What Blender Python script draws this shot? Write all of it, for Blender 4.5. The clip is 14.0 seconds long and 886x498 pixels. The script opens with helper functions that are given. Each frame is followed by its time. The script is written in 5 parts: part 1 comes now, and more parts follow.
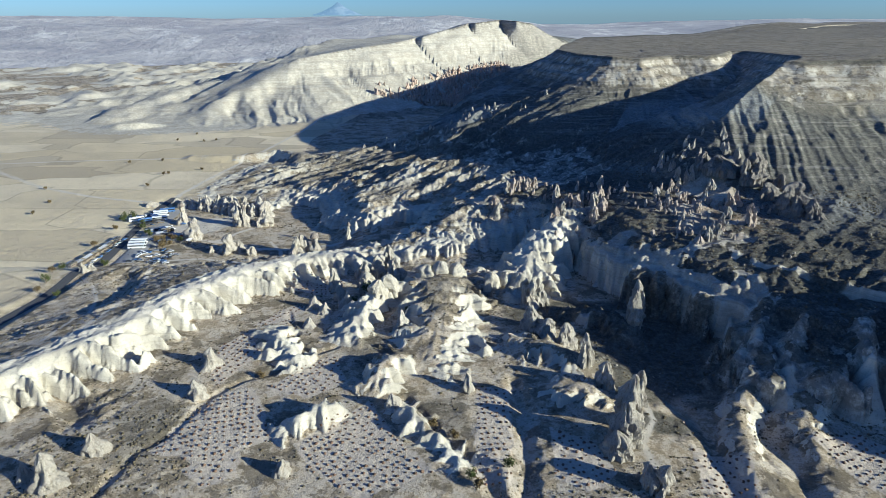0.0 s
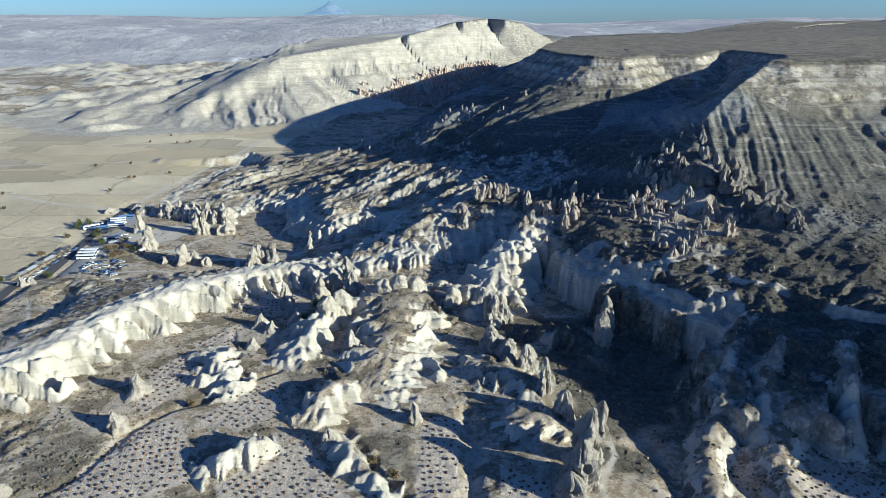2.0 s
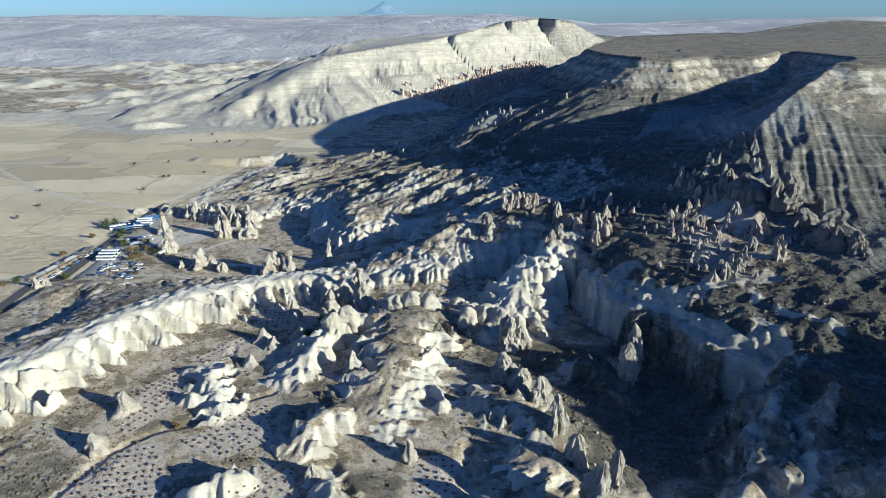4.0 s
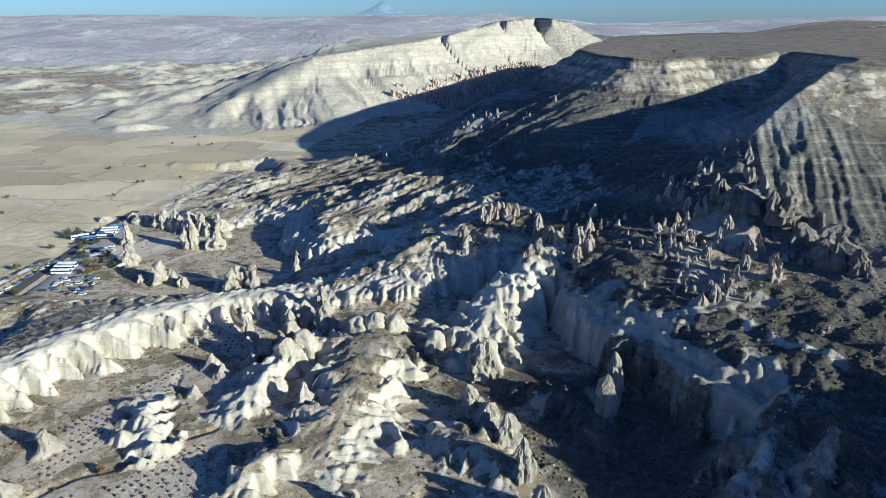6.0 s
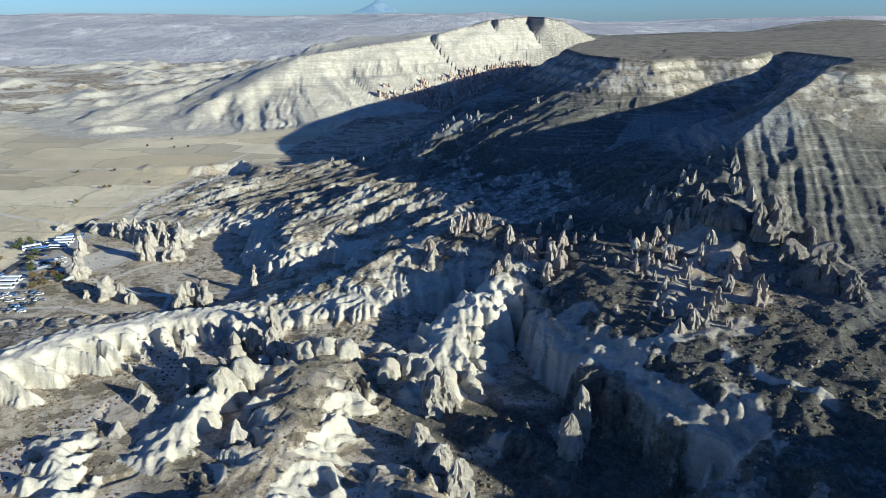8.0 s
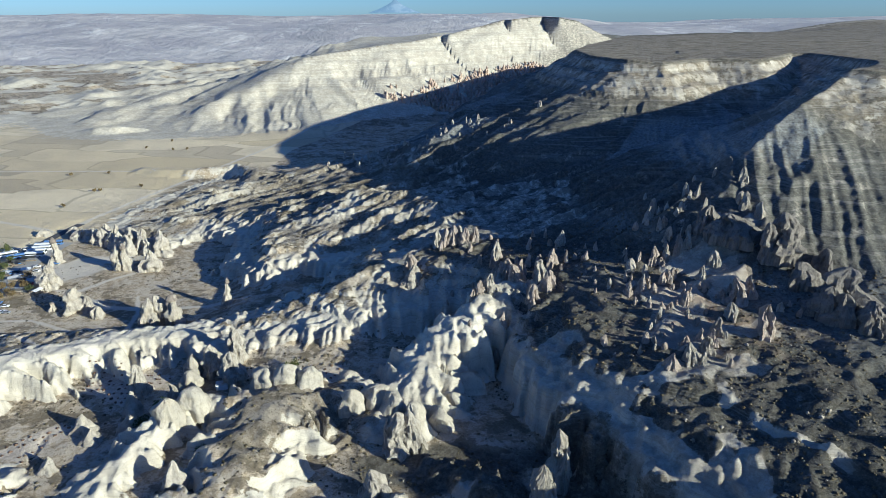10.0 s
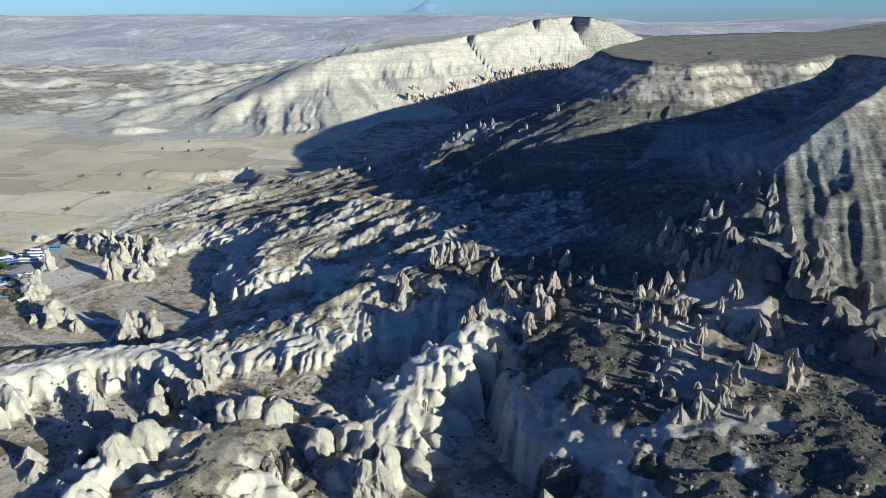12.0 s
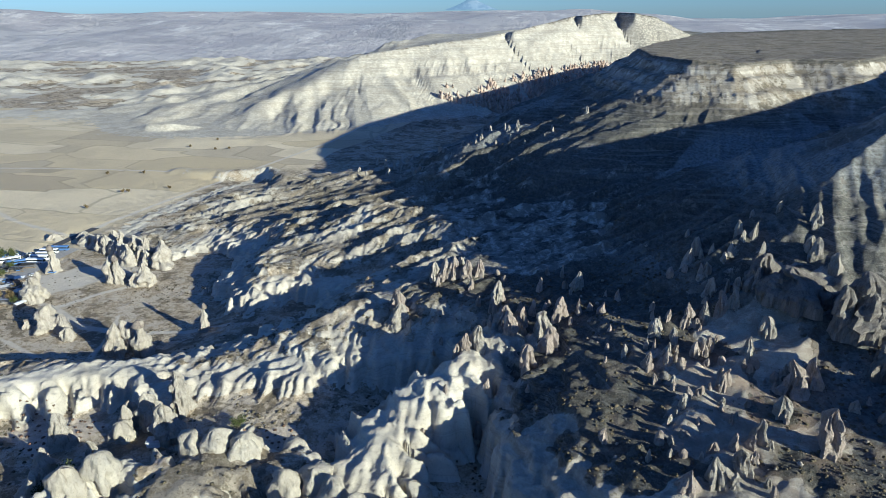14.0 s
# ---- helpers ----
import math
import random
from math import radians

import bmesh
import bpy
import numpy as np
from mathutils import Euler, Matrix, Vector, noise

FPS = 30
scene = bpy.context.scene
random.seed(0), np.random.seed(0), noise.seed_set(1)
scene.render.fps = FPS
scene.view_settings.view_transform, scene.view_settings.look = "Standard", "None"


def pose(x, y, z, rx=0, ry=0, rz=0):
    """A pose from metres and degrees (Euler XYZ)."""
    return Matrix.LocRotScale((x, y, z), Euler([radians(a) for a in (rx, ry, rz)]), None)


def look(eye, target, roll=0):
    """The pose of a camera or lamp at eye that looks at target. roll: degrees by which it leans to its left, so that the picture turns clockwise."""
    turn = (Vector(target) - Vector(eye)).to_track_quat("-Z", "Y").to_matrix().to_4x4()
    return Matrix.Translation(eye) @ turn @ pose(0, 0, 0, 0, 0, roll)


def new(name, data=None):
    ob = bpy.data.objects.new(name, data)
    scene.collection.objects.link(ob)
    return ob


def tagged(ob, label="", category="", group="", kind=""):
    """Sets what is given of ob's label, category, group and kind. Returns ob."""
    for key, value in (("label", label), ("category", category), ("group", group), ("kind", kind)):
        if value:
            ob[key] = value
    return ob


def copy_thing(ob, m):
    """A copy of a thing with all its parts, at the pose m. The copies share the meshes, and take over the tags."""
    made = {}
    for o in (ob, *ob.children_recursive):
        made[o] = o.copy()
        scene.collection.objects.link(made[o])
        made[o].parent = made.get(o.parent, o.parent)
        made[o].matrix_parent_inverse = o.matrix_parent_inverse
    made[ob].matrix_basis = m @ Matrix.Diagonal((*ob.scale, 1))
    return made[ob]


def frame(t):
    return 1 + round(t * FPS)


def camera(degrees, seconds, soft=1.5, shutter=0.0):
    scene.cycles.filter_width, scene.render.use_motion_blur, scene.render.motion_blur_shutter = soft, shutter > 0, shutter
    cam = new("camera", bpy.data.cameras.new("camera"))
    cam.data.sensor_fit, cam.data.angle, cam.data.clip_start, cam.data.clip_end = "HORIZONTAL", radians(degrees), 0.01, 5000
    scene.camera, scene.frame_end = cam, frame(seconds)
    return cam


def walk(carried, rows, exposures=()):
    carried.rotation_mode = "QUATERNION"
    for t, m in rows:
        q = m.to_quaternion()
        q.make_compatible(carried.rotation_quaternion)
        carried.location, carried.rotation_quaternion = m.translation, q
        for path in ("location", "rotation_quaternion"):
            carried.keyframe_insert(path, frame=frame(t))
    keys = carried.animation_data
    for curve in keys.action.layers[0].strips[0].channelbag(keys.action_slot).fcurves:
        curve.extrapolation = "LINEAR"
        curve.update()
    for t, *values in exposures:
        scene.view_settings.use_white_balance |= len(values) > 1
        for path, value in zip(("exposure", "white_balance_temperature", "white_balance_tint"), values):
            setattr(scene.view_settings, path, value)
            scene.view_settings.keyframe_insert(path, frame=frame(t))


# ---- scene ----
# The camera: a drone in level flight over a tuff valley.
cam = camera(71.2, 14.0, soft=0.4)
METRES, EYE, TILT, LEAN, TURN = 220.0, 150.0, -20.5, 0.0, 0.0
ROWS = [
    (0.0, 0.0, 0.0, 0.0, -0.0, 0.0, 0.0),
    (0.5, 0.0236, 0.026, 0.0086, -0.14, -0.03, 0.08),
    (1.0, 0.0474, 0.0522, 0.0168, -0.29, -0.06, 0.13),
    (1.5, 0.0708, 0.0781, 0.0253, -0.4, -0.06, 0.16),
    (2.0, 0.0943, 0.104, 0.0337, -0.33, -0.08, 0.14),
    (2.5, 0.1163, 0.1299, 0.0418, 0.68, -0.07, -0.2),
    (3.0, 0.1359, 0.1567, 0.0509, 3.65, -0.1, -1.24),
    (5.5, 0.2176, 0.3011, 0.1003, 4.38, -0.16, -1.56),
    (6.0, 0.2343, 0.3309, 0.1106, 4.31, -0.16, -1.53),
    (6.5, 0.252, 0.3607, 0.1208, 4.28, -0.2, -1.55),
    (7.0, 0.2703, 0.3904, 0.1308, 4.24, -0.21, -1.55),
    (7.5, 0.2895, 0.4202, 0.1408, 4.2, -0.21, -1.53),
    (8.0, 0.3083, 0.4496, 0.151, 4.18, -0.24, -1.53),
    (10.5, 0.3977, 0.5965, 0.1995, 6.82, -0.27, -2.47),
    (11.0, 0.4137, 0.6271, 0.2097, 7.9, -0.33, -2.81),
    (11.5, 0.4289, 0.6578, 0.2203, 8.42, -0.34, -3.03),
    (12.0, 0.4442, 0.6889, 0.2311, 8.71, -0.36, -3.12),
    (12.5, 0.4589, 0.7201, 0.2417, 8.89, -0.36, -3.2),
    (13.0, 0.4744, 0.7517, 0.2522, 9.11, -0.36, -3.3),
    (13.5, 0.4891, 0.7828, 0.2632, 11.42, -0.5, -4.06),
    (14.0, 0.5032, 0.8143, 0.2738, 12.58, -0.87, -4.43),
]
walk(cam, [(t, pose(0, 0, EYE, TILT, LEAN, TURN) @ pose(METRES * x, METRES * y, METRES * z, 90 + pitch, roll, yaw)) for t, x, y, z, yaw, pitch, roll in ROWS],
     exposures=[(0.0, 0.33, 5850, 0), (14.0, 0.33, 5850, 0)])

# ---- light ----
SUN_AZ, SUN_EL = (0.910, -0.415), 16.3
world = bpy.data.worlds.new("sky")
scene.world = world
world.use_nodes = True
wn = world.node_tree
sky = wn.nodes.new("ShaderNodeTexSky")
sky.sky_type, sky.sun_disc = "NISHITA", False
sky.sun_elevation, sky.sun_rotation = radians(SUN_EL), math.atan2(SUN_AZ[0], SUN_AZ[1])
sky.air_density, sky.dust_density, sky.ozone_density, sky.altitude = 1.0, 0.6, 2.0, 1200
back = wn.nodes["Background"]
back.inputs["Strength"].default_value = 0.064
clear = wn.nodes.new("ShaderNodeMix")
clear.data_type, clear.blend_type = "RGBA", "MULTIPLY"
clear.inputs[0].default_value = 1.0
clear.inputs[7].default_value = (0.66, 1.0, 1.78, 1)
wn.links.new(sky.outputs[0], clear.inputs[6])
wn.links.new(clear.outputs[2], back.inputs["Color"])
sun = new("sun", bpy.data.lights.new("sun", "SUN"))
sun.data.energy, sun.data.angle, sun.data.color = 6.9, radians(0.5), (1.0, 0.93, 0.78)
k = math.cos(radians(SUN_EL))
sun.matrix_world = look((0, 0, 400), (-300 * SUN_AZ[0] * k, -300 * SUN_AZ[1] * k, 400 - 300 * math.sin(radians(SUN_EL))))


# ---- numbers: noise and lines in plan ----
def lattice(xi, yi, seed):
    h = (xi * 374761393 + yi * 668265263 + seed * 974634777) & 0xFFFFFFFF
    h = ((h ^ (h >> 13)) * 1274126177) & 0xFFFFFFFF
    return ((h ^ (h >> 16)) & 0xFFFF) / 65535.0


def smooth_noise(x, y, seed=0):
    """Value noise, 0 to 1."""
    x0, y0 = np.floor(x), np.floor(y)
    u, v = x - x0, y - y0
    u, v = u * u * (3 - 2 * u), v * v * (3 - 2 * v)
    xi, yi = x0.astype(np.int64), y0.astype(np.int64)
    a, b = lattice(xi, yi, seed), lattice(xi + 1, yi, seed)
    c, d = lattice(xi, yi + 1, seed), lattice(xi + 1, yi + 1, seed)
    return (a + (b - a) * u) * (1 - v) + (c + (d - c) * u) * v


def fbm(x, y, size, octaves=4, seed=0):
    """Rolling noise, about -1 to 1, with its largest forms of that size in metres."""
    out, amp, total = 0.0, 1.0, 0.0
    x, y = x / size, y / size
    for i in range(octaves):
        out = out + amp * (2 * smooth_noise(x, y, seed + i) - 1)
        total += amp
        x, y, amp = x * 2.03 + 17.1, y * 2.03 + 5.7, amp * 0.5
    return out / total * 1.6


def ridged(x, y, size, octaves=3, seed=0):
    """Sharp-crested noise, 0 to 1."""
    out, amp, total = 0.0, 1.0, 0.0
    x, y = x / size, y / size
    for i in range(octaves):
        out = out + amp * (1 - np.abs(2 * smooth_noise(x, y, seed + i) - 1)) ** 1.6
        total += amp
        x, y, amp = x * 2.1 + 3.3, y * 2.1 + 9.1, amp * 0.5
    return out / total


def cells(x, y, size, seed=0):
    """Distance to the nearest of scattered points, 0 to about 1: sharp creases between rounded bodies."""
    x, y = x / size, y / size
    xi, yi = np.floor(x).astype(np.int64), np.floor(y).astype(np.int64)
    best = np.full(x.shape, 9.0)
    for i in (-1, 0, 1):
        for j in (-1, 0, 1):
            px = xi + i + 0.1 + 0.8 * lattice(xi + i, yi + j, seed)
            py = yi + j + 0.1 + 0.8 * lattice(xi + i, yi + j, seed + 77)
            best = np.minimum(best, (px - x) ** 2 + (py - y) ** 2)
    return np.sqrt(best)


def only(where, x, y, f):
    """f(x, y) where it counts, 0 elsewhere."""
    out = np.zeros(x.shape)
    if where.any():
        out[where] = f(x[where], y[where])
    return out


def step(a, b, x):
    t = np.clip((x - a) / (b - a), 0, 1)
    return t * t * (3 - 2 * t)


def line_near(x, y, pts):
    """For points in plan: the distance to a bent line, the length along it, the height of the line there, and the side (left is plus)."""
    best = np.full(x.shape, 1e12)
    along, high, side = np.zeros(x.shape), np.zeros(x.shape), np.ones(x.shape)
    run = 0.0
    for p, q in zip(pts, pts[1:]):
        ex, ey = q[0] - p[0], q[1] - p[1]
        size = math.hypot(ex, ey)
        t = np.clip(((x - p[0]) * ex + (y - p[1]) * ey) / size ** 2, 0, 1)
        dx, dy = x - p[0] - t * ex, y - p[1] - t * ey
        d2 = dx * dx + dy * dy
        # of two segments that share their nearest point, the one that is met more squarely tells the side
        cross = (ex * (y - p[1]) - ey * (x - p[0])) / size
        near = (d2 < best - 1e-6) | ((d2 < best + 1e-6) & (np.abs(cross) > np.abs(side)))
        best = np.where(near, d2, best)
        along = np.where(near, run + t * size, along)
        if len(p) > 2:
            high = np.where(near, p[2] + t * (q[2] - p[2]), high)
        side = np.where(near, cross, side)
        run += size
    return np.sqrt(best), along, high, np.where(side >= 0, 1.0, -1.0)


def roof(x, y, pts, slope):
    """Height of a ridge that falls off evenly from its crest line."""
    best = np.full(x.shape, -1e6)
    for p, q in zip(pts, pts[1:]):
        ex, ey = q[0] - p[0], q[1] - p[1]
        t = np.clip(((x - p[0]) * ex + (y - p[1]) * ey) / (ex * ex + ey * ey), 0, 1)
        best = np.maximum(best, p[2] + t * (q[2] - p[2]) - slope * np.hypot(x - p[0] - t * ex, y - p[1] - t * ey))
    return best


# ---- the plan of the land ----
# rim of the near table mountain, walked so that the plateau lies on the left
MESA_RIM = [(2500, 3700, 124), (1000, 2700, 120), (560, 2150, 116), (275, 1292, 113), (176, 960, 112), (149, 850, 111), (158, 735, 111),
            (178, 677, 111), (203, 667, 110), (250, 712, 111), (289, 703, 111), (318, 735, 111), (350, 790, 112), (364, 785, 112),
            (360, 730, 113), (346, 665, 115), (330, 602, 117), (306, 552, 118), (281, 520, 118), (266, 501, 118), (276, 494, 118),
            (304, 498, 119), (345, 493, 120), (420, 475, 121), (540, 430, 122), (660, 345, 123), (900, 100, 124), (2500, -360, 124)]
# the nose of the table mountain: a spur that runs down from the rim
NOSE = [(258, 492, 115), (226, 462, 105), (199, 440, 90), (194, 412, 74), (193, 388, 58), (195, 360, 38)]
FAR_SPUR = [(160, 675, 100), (130, 672, 89), (84, 668, 72), (44, 676, 62), (2, 699, 42), (-61, 711, 20), (-96, 706, 8)]
FALL = ([0, 6, 16, 38, 80, 118, 150, 185, 250, 330, 420], [1, 0.945, 0.90, 0.81, 0.69, 0.565, 0.44, 0.335, 0.17, 0.05, 0])
# rim of the far pale table mountain
PALE_RIM = [(100, 3600, 120), (-100, 2600, 100), (-320, 2000, 80), (-440, 1500, 40), (-480, 1250, 10), (-470, 1105, 6), (-400, 1130, 24), (-330, 1160, 52), (-268, 1190, 79), (-200, 1250, 90), (-98, 1350, 102), (-72, 1385, 106), (-60, 1440, 109), (-44, 1415, 111), (20, 1500, 127),
            (52, 1535, 134), (62, 1600, 137), (78, 1560, 138), (120, 1600, 143), (150, 1760, 144), (185, 1650, 142), (225, 1680, 136), (270, 1790, 118), (340, 1900, 90), (480, 2000, 50), (900, 2300, 0)]
PALE_FALL = ([0, 8, 25, 60, 120, 180, 230, 270], [1, 0.91, 0.84, 0.65, 0.40, 0.17, 0.05, 0])
# foot of the eroded upland, walked with the upland on the right
UPLAND = [(420, 60), (300, 120), (236, 165), (224, 198), (212, 206), (206, 190), (186, 200), (181, 223), (168, 228), (163, 210), (152, 218), (150, 236),
          (143, 234), (136, 219), (134, 236), (146, 247), (133, 256), (146, 268), (127, 281), (120, 297), (108, 310), (97, 326), (91, 345), (88, 364), (80, 384), (60, 390), (42, 388), (22, 384), (7, 374), (-12, 375), (-22, 370), (-53, 368), (-78, 360),
          (-84, 372), (-62, 390), (-38, 412), (-12, 440), (-18, 462), (-36, 463), (-53, 446), (-70, 449), (-86, 466), (-101, 474), (-100, 498)]
UPLAND = UPLAND + [(-106, 528), (-140, 545), (-147, 530), (-158, 512), (-190, 514), (-216, 526), (-228, 548), (-233, 585), (-229, 640),
                   (-222, 690), (-205, 735), (-170, 748), (-120, 742), (-50, 775), (0, 850), (40, 1000), (150, 1250), (500, 1500)]
WHITE_RIDGE = [(-55, 374, 8), (-81, 367, 8.5), (-97, 356, 9.5), (-113, 342, 11), (-125, 325, 12), (-140, 306, 11.5), (-150, 284, 10.5),
               (-160, 264, 9.5), (-175, 246, 8.5), (-191, 226, 7.5), (-218, 190, 5), (-250, 150, 2)]
HILL = [(13, 335, 6), (3, 331, 8), (-6, 316, 8.5), (-4, 300, 8), (-3, 286, 6.5), (-7, 270, 3.5), (-13, 256, 0.5), (-20, 246, -3)]
MASSIF = [(84, 392, 33), (76, 381, 31), (68, 371, 27), (60, 361, 23), (53, 351, 17), (47, 338, 11), (42, 326, 6)]
# thin walls of rock at the head of the canyon: crest line with heights, half width
FINS = [([(166, 252, 28), (156, 241, 27), (148, 230, 17), (139, 213, 6), (136, 208, 0)], 5.5), ([(186, 246, 30), (177, 228, 25), (174, 218, 22), (170, 208, 4)], 6),
        ([(160, 268, 28), (149, 256, 23), (140, 245, 19), (128, 238, 11), (120, 239, 1)], 5.5), ([(200, 236, 32), (196, 214, 24), (192, 198, 6)], 7)]
HILL_ARM = [(-14, 320, 6), (-30, 319, 7.5), (-38, 307, 7), (-42, 291, 4.5), (-48, 271, 0.5), (-51, 263, -4)]
LEDGE = [(103, 334), (116, 318), (127, 313), (149, 303), (170, 290), (181, 279), (191, 262), (215, 240), (262, 214), (330, 180)]
# small ridges: crest line with heights, half width to the left and to the right of the line
RIDGES = [
    ([(-16, 262, -1), (-23, 249, 4), (-28, 238, 4.5), (-31, 228, 0), (-33, 222, -5)], 9, 9),
    ([(-70, 199, -5), (-60, 205, 1), (-52, 209, 3), (-44, 214, 3), (-38, 218, -4)], 6, 7),
    ([(26, 254, -3), (38, 262, 3), (50, 260, 4.5), (60, 250, 3), (72, 238, -2)], 13, 12),
    ([(38, 234, -3), (50, 230, 2), (64, 226, 2.5), (76, 222, -2)], 9, 10),
    ([(128, 222, 6), (120, 213, 4), (115, 200, 2), (112, 185, 0), (110, 166, -3)], 9, 9),
    ([(158, 224, 12), (147, 212, 6), (140, 202, 3), (141, 190, 1), (150, 178, -2)], 10, 8),
    ([(-20, 224, -2), (-14, 213, 1.5), (-6, 203, 0.5), (4, 190, -1), (12, 178, -4)], 6, 7),
    ([(62, 300, 2), (78, 292, 5), (90, 286, 4), (96, 270, 1)], 9, 8),
    ([(-88, 292, -1), (-84, 276, 2), (-76, 262, 2), (-66, 252, 1), (-60, 244, -4)], 9, 9),
]
FAR_RIDGES = [([(-300, 1195, 72), (-345, 1130, 38), (-385, 1070, 20), (-410, 1020, -8)], 55, 55), ([(-430, 1260, 34), (-490, 1170, 24), (-540, 1080, 6)], 80, 70),
              ([(-520, 960, -6), (-495, 950, -1), (-470, 955, 0), (-440, 975, -6)], 14, 14), ([(-300, 735, -5), (-240, 725, -2), (-196, 734, 3), (-160, 700, 4)], 20, 16)]
DITCHES = [([(-124, 150), (-117, 191), (-108, 203), (-101, 227), (-90, 240), (-78, 246), (-62, 262), (-52, 268)], 1.6, 3),
           ([(-16, 226), (-8, 212), (2, 198), (14, 182), (20, 165)], 2.5, 5), ([(32, 238), (33, 215), (31, 190), (28, 165)], 3.0, 6),
           ([(-84, 306), (-80, 292), (-74, 280), (-76, 268)], 1.2, 2.5), ([(88, 240), (100, 222), (104, 200), (101, 170)], 2.5, 7),
           ([(126, 205), (128, 185), (126, 160)], 3.0, 7), ([(-190, 300), (-186, 330), (-198, 352)], 3.5, 12), ([(-172, 238), (-160, 226), (-150, 214)], 5, 9)]
ROAD = [(-268, 120), (-258, 200), (-247, 270), (-242, 302), (-237, 322), (-234, 360), (-238, 409), (-246, 465), (-250, 500), (-254, 540), (-253, 565)]


# vineyards: corners in plan, and the turn of their rows in degrees
VINEYARDS = [([(-112, 193), (-100, 226), (-84, 234), (-66, 199), (-92, 186)], 15), ([(-58, 196), (-31, 224), (-22, 206), (-3, 180), (-30, 168), (-46, 180)], 40),
             ([(-78, 233), (-70, 244), (-52, 262), (-44, 240), (-56, 226)], 60), ([(15, 232), (29, 233), (25, 174), (11, 176)], 5),
             ([(43, 205), (58, 196), (64, 180), (52, 170), (40, 178)], 20), ([(139, 196), (160, 200), (182, 176), (160, 160), (148, 170)], 30),
             ([(-100, 236), (-88, 262), (-100, 284), (-110, 268), (-106, 244)], 70), ([(-96, 349), (-56, 349), (-60, 337), (-66, 326), (-88, 332)], 10),
             ([(-6, 349), (14, 361), (18, 350), (6, 342)], 35), ([(-98, 290), (-84, 312), (-76, 312), (-82, 290)], 60), ([(-96, 183), (-78, 196), (-74, 180), (-84, 172)], 0),
             ([(95, 195), (112, 188), (108, 165), (88, 168)], 15)]


def within(px, py, poly):
    inside = np.zeros(px.shape, bool)
    for (x0, y0), (x1, y1) in zip(poly, poly[1:] + poly[:1]):
        inside ^= ((y0 > py) != (y1 > py)) & (px < (x1 - x0) * (py - y0) / (y1 - y0 + 1e-9) + x0)
    return inside


def floor_height(x, y):
    """The valley floors and the farmed plain, before the rocks."""
    z = 0.012 * np.clip(x, -60, 120) - 0.028 * np.clip(300 - y, 0, 150)
    z = z - 11.0 * step(-50, -100, x + 0 * y) * step(360, 405, y) - 5.0 * step(-150, -210, x) * (1 - step(330, 390, y))
    z = z + 6.0 * np.exp(-(((x - 12) / 34) ** 2 + ((y - 374) / 18) ** 2)) - 5.0 * np.exp(-(((x - 110) / 24) ** 2 + ((y - 258) / 52) ** 2))
    z = np.where(y > 560, np.minimum(z, -8 + 0.012 * np.clip(x, -60, 300)), z)
    return np.maximum(z, -11.8 + 2.0 * step(-215, -245, x))


def ribs(q, across, gap, seed):
    """Sharp ribs and gullies, 0 in a gully and 1 on a rib, with q running along the slope."""
    bent = q + 0.35 * gap * fbm(q, across * 0.35, 2.2 * gap, 2, seed)
    return 1 - np.abs(np.cos(math.pi * bent / gap)) ** 1.5


def mesa_height(x, y):
    d, s, v, side = line_near(x, y, MESA_RIM)
    away = np.where(side > 0, -1, 1) * d
    away = away + 5 * fbm(x, y, 60, 3, 11) * step(0, 20, np.abs(away) + 8)
    gully = ridged(s, 0 * s + away * 0.06, 26, 2, 21)
    cut = step(12, 60, away) * (1 - step(170, 260, away))
    f = np.interp(away, *FALL)
    z = -12 + (v + 12) * f
    z = z - (8.0 * (1 - gully) + 3.0 * (1 - ridged(s, away * 0.1, 9, 2, 23))) * cut
    # benches of harder rock near the rim
    bench = step(-4, 6, away) * (1 - step(60, 110, away))
    z = z + bench * 1.1 * np.sin(z * 2 * math.pi / 8 + 2.5 * fbm(x, y, 60, 3, 31))
    rills = 1 - ridged(s + 4 * fbm(x, y, 20, 2, 26), away * 0.1, 15, 3, 25)
    for pts, slope in ((NOSE, 0.60), (FAR_SPUR, 0.55)):
        ridge = roof(x, y, pts, slope) - 4.0 * rills
        z = np.where(ridge > z - 40, 0.5 * (z + ridge + np.sqrt((z - ridge) ** 2 + 40)), z)
    right = step(170, 200, x)
    comb = right * (0.6 * ribs(x - 0.15 * y, y, 13, 27) + 0.4 * ribs(x - 0.15 * y, y, 5.5, 28)) + (1 - right) * (0.65 * ribs(0.9 * y - 0.25 * x, x, 19, 29) + 0.35 * ribs(0.9 * y - 0.25 * x, x, 8, 30))
    z = z - (1.5 + 4.4 * (1 - right)) * (1 - comb) * (1 + 0.6 * fbm(x, y, 45, 2, 24)) * step(25, 90, away) * (1 - step(190, 270, away)) * (y < 800)
    inside = step(0, -60, away)
    z = z + inside * (2.5 * fbm(x, y, 220, 4, 41) + 3.0 * step(150, 900, -away) + 22 * step(500, 2600, y) * step(300, 1500, -away) + 7 * step(200, 900, -away) * fbm(x, y, 700, 3, 42))
    return z, away, s


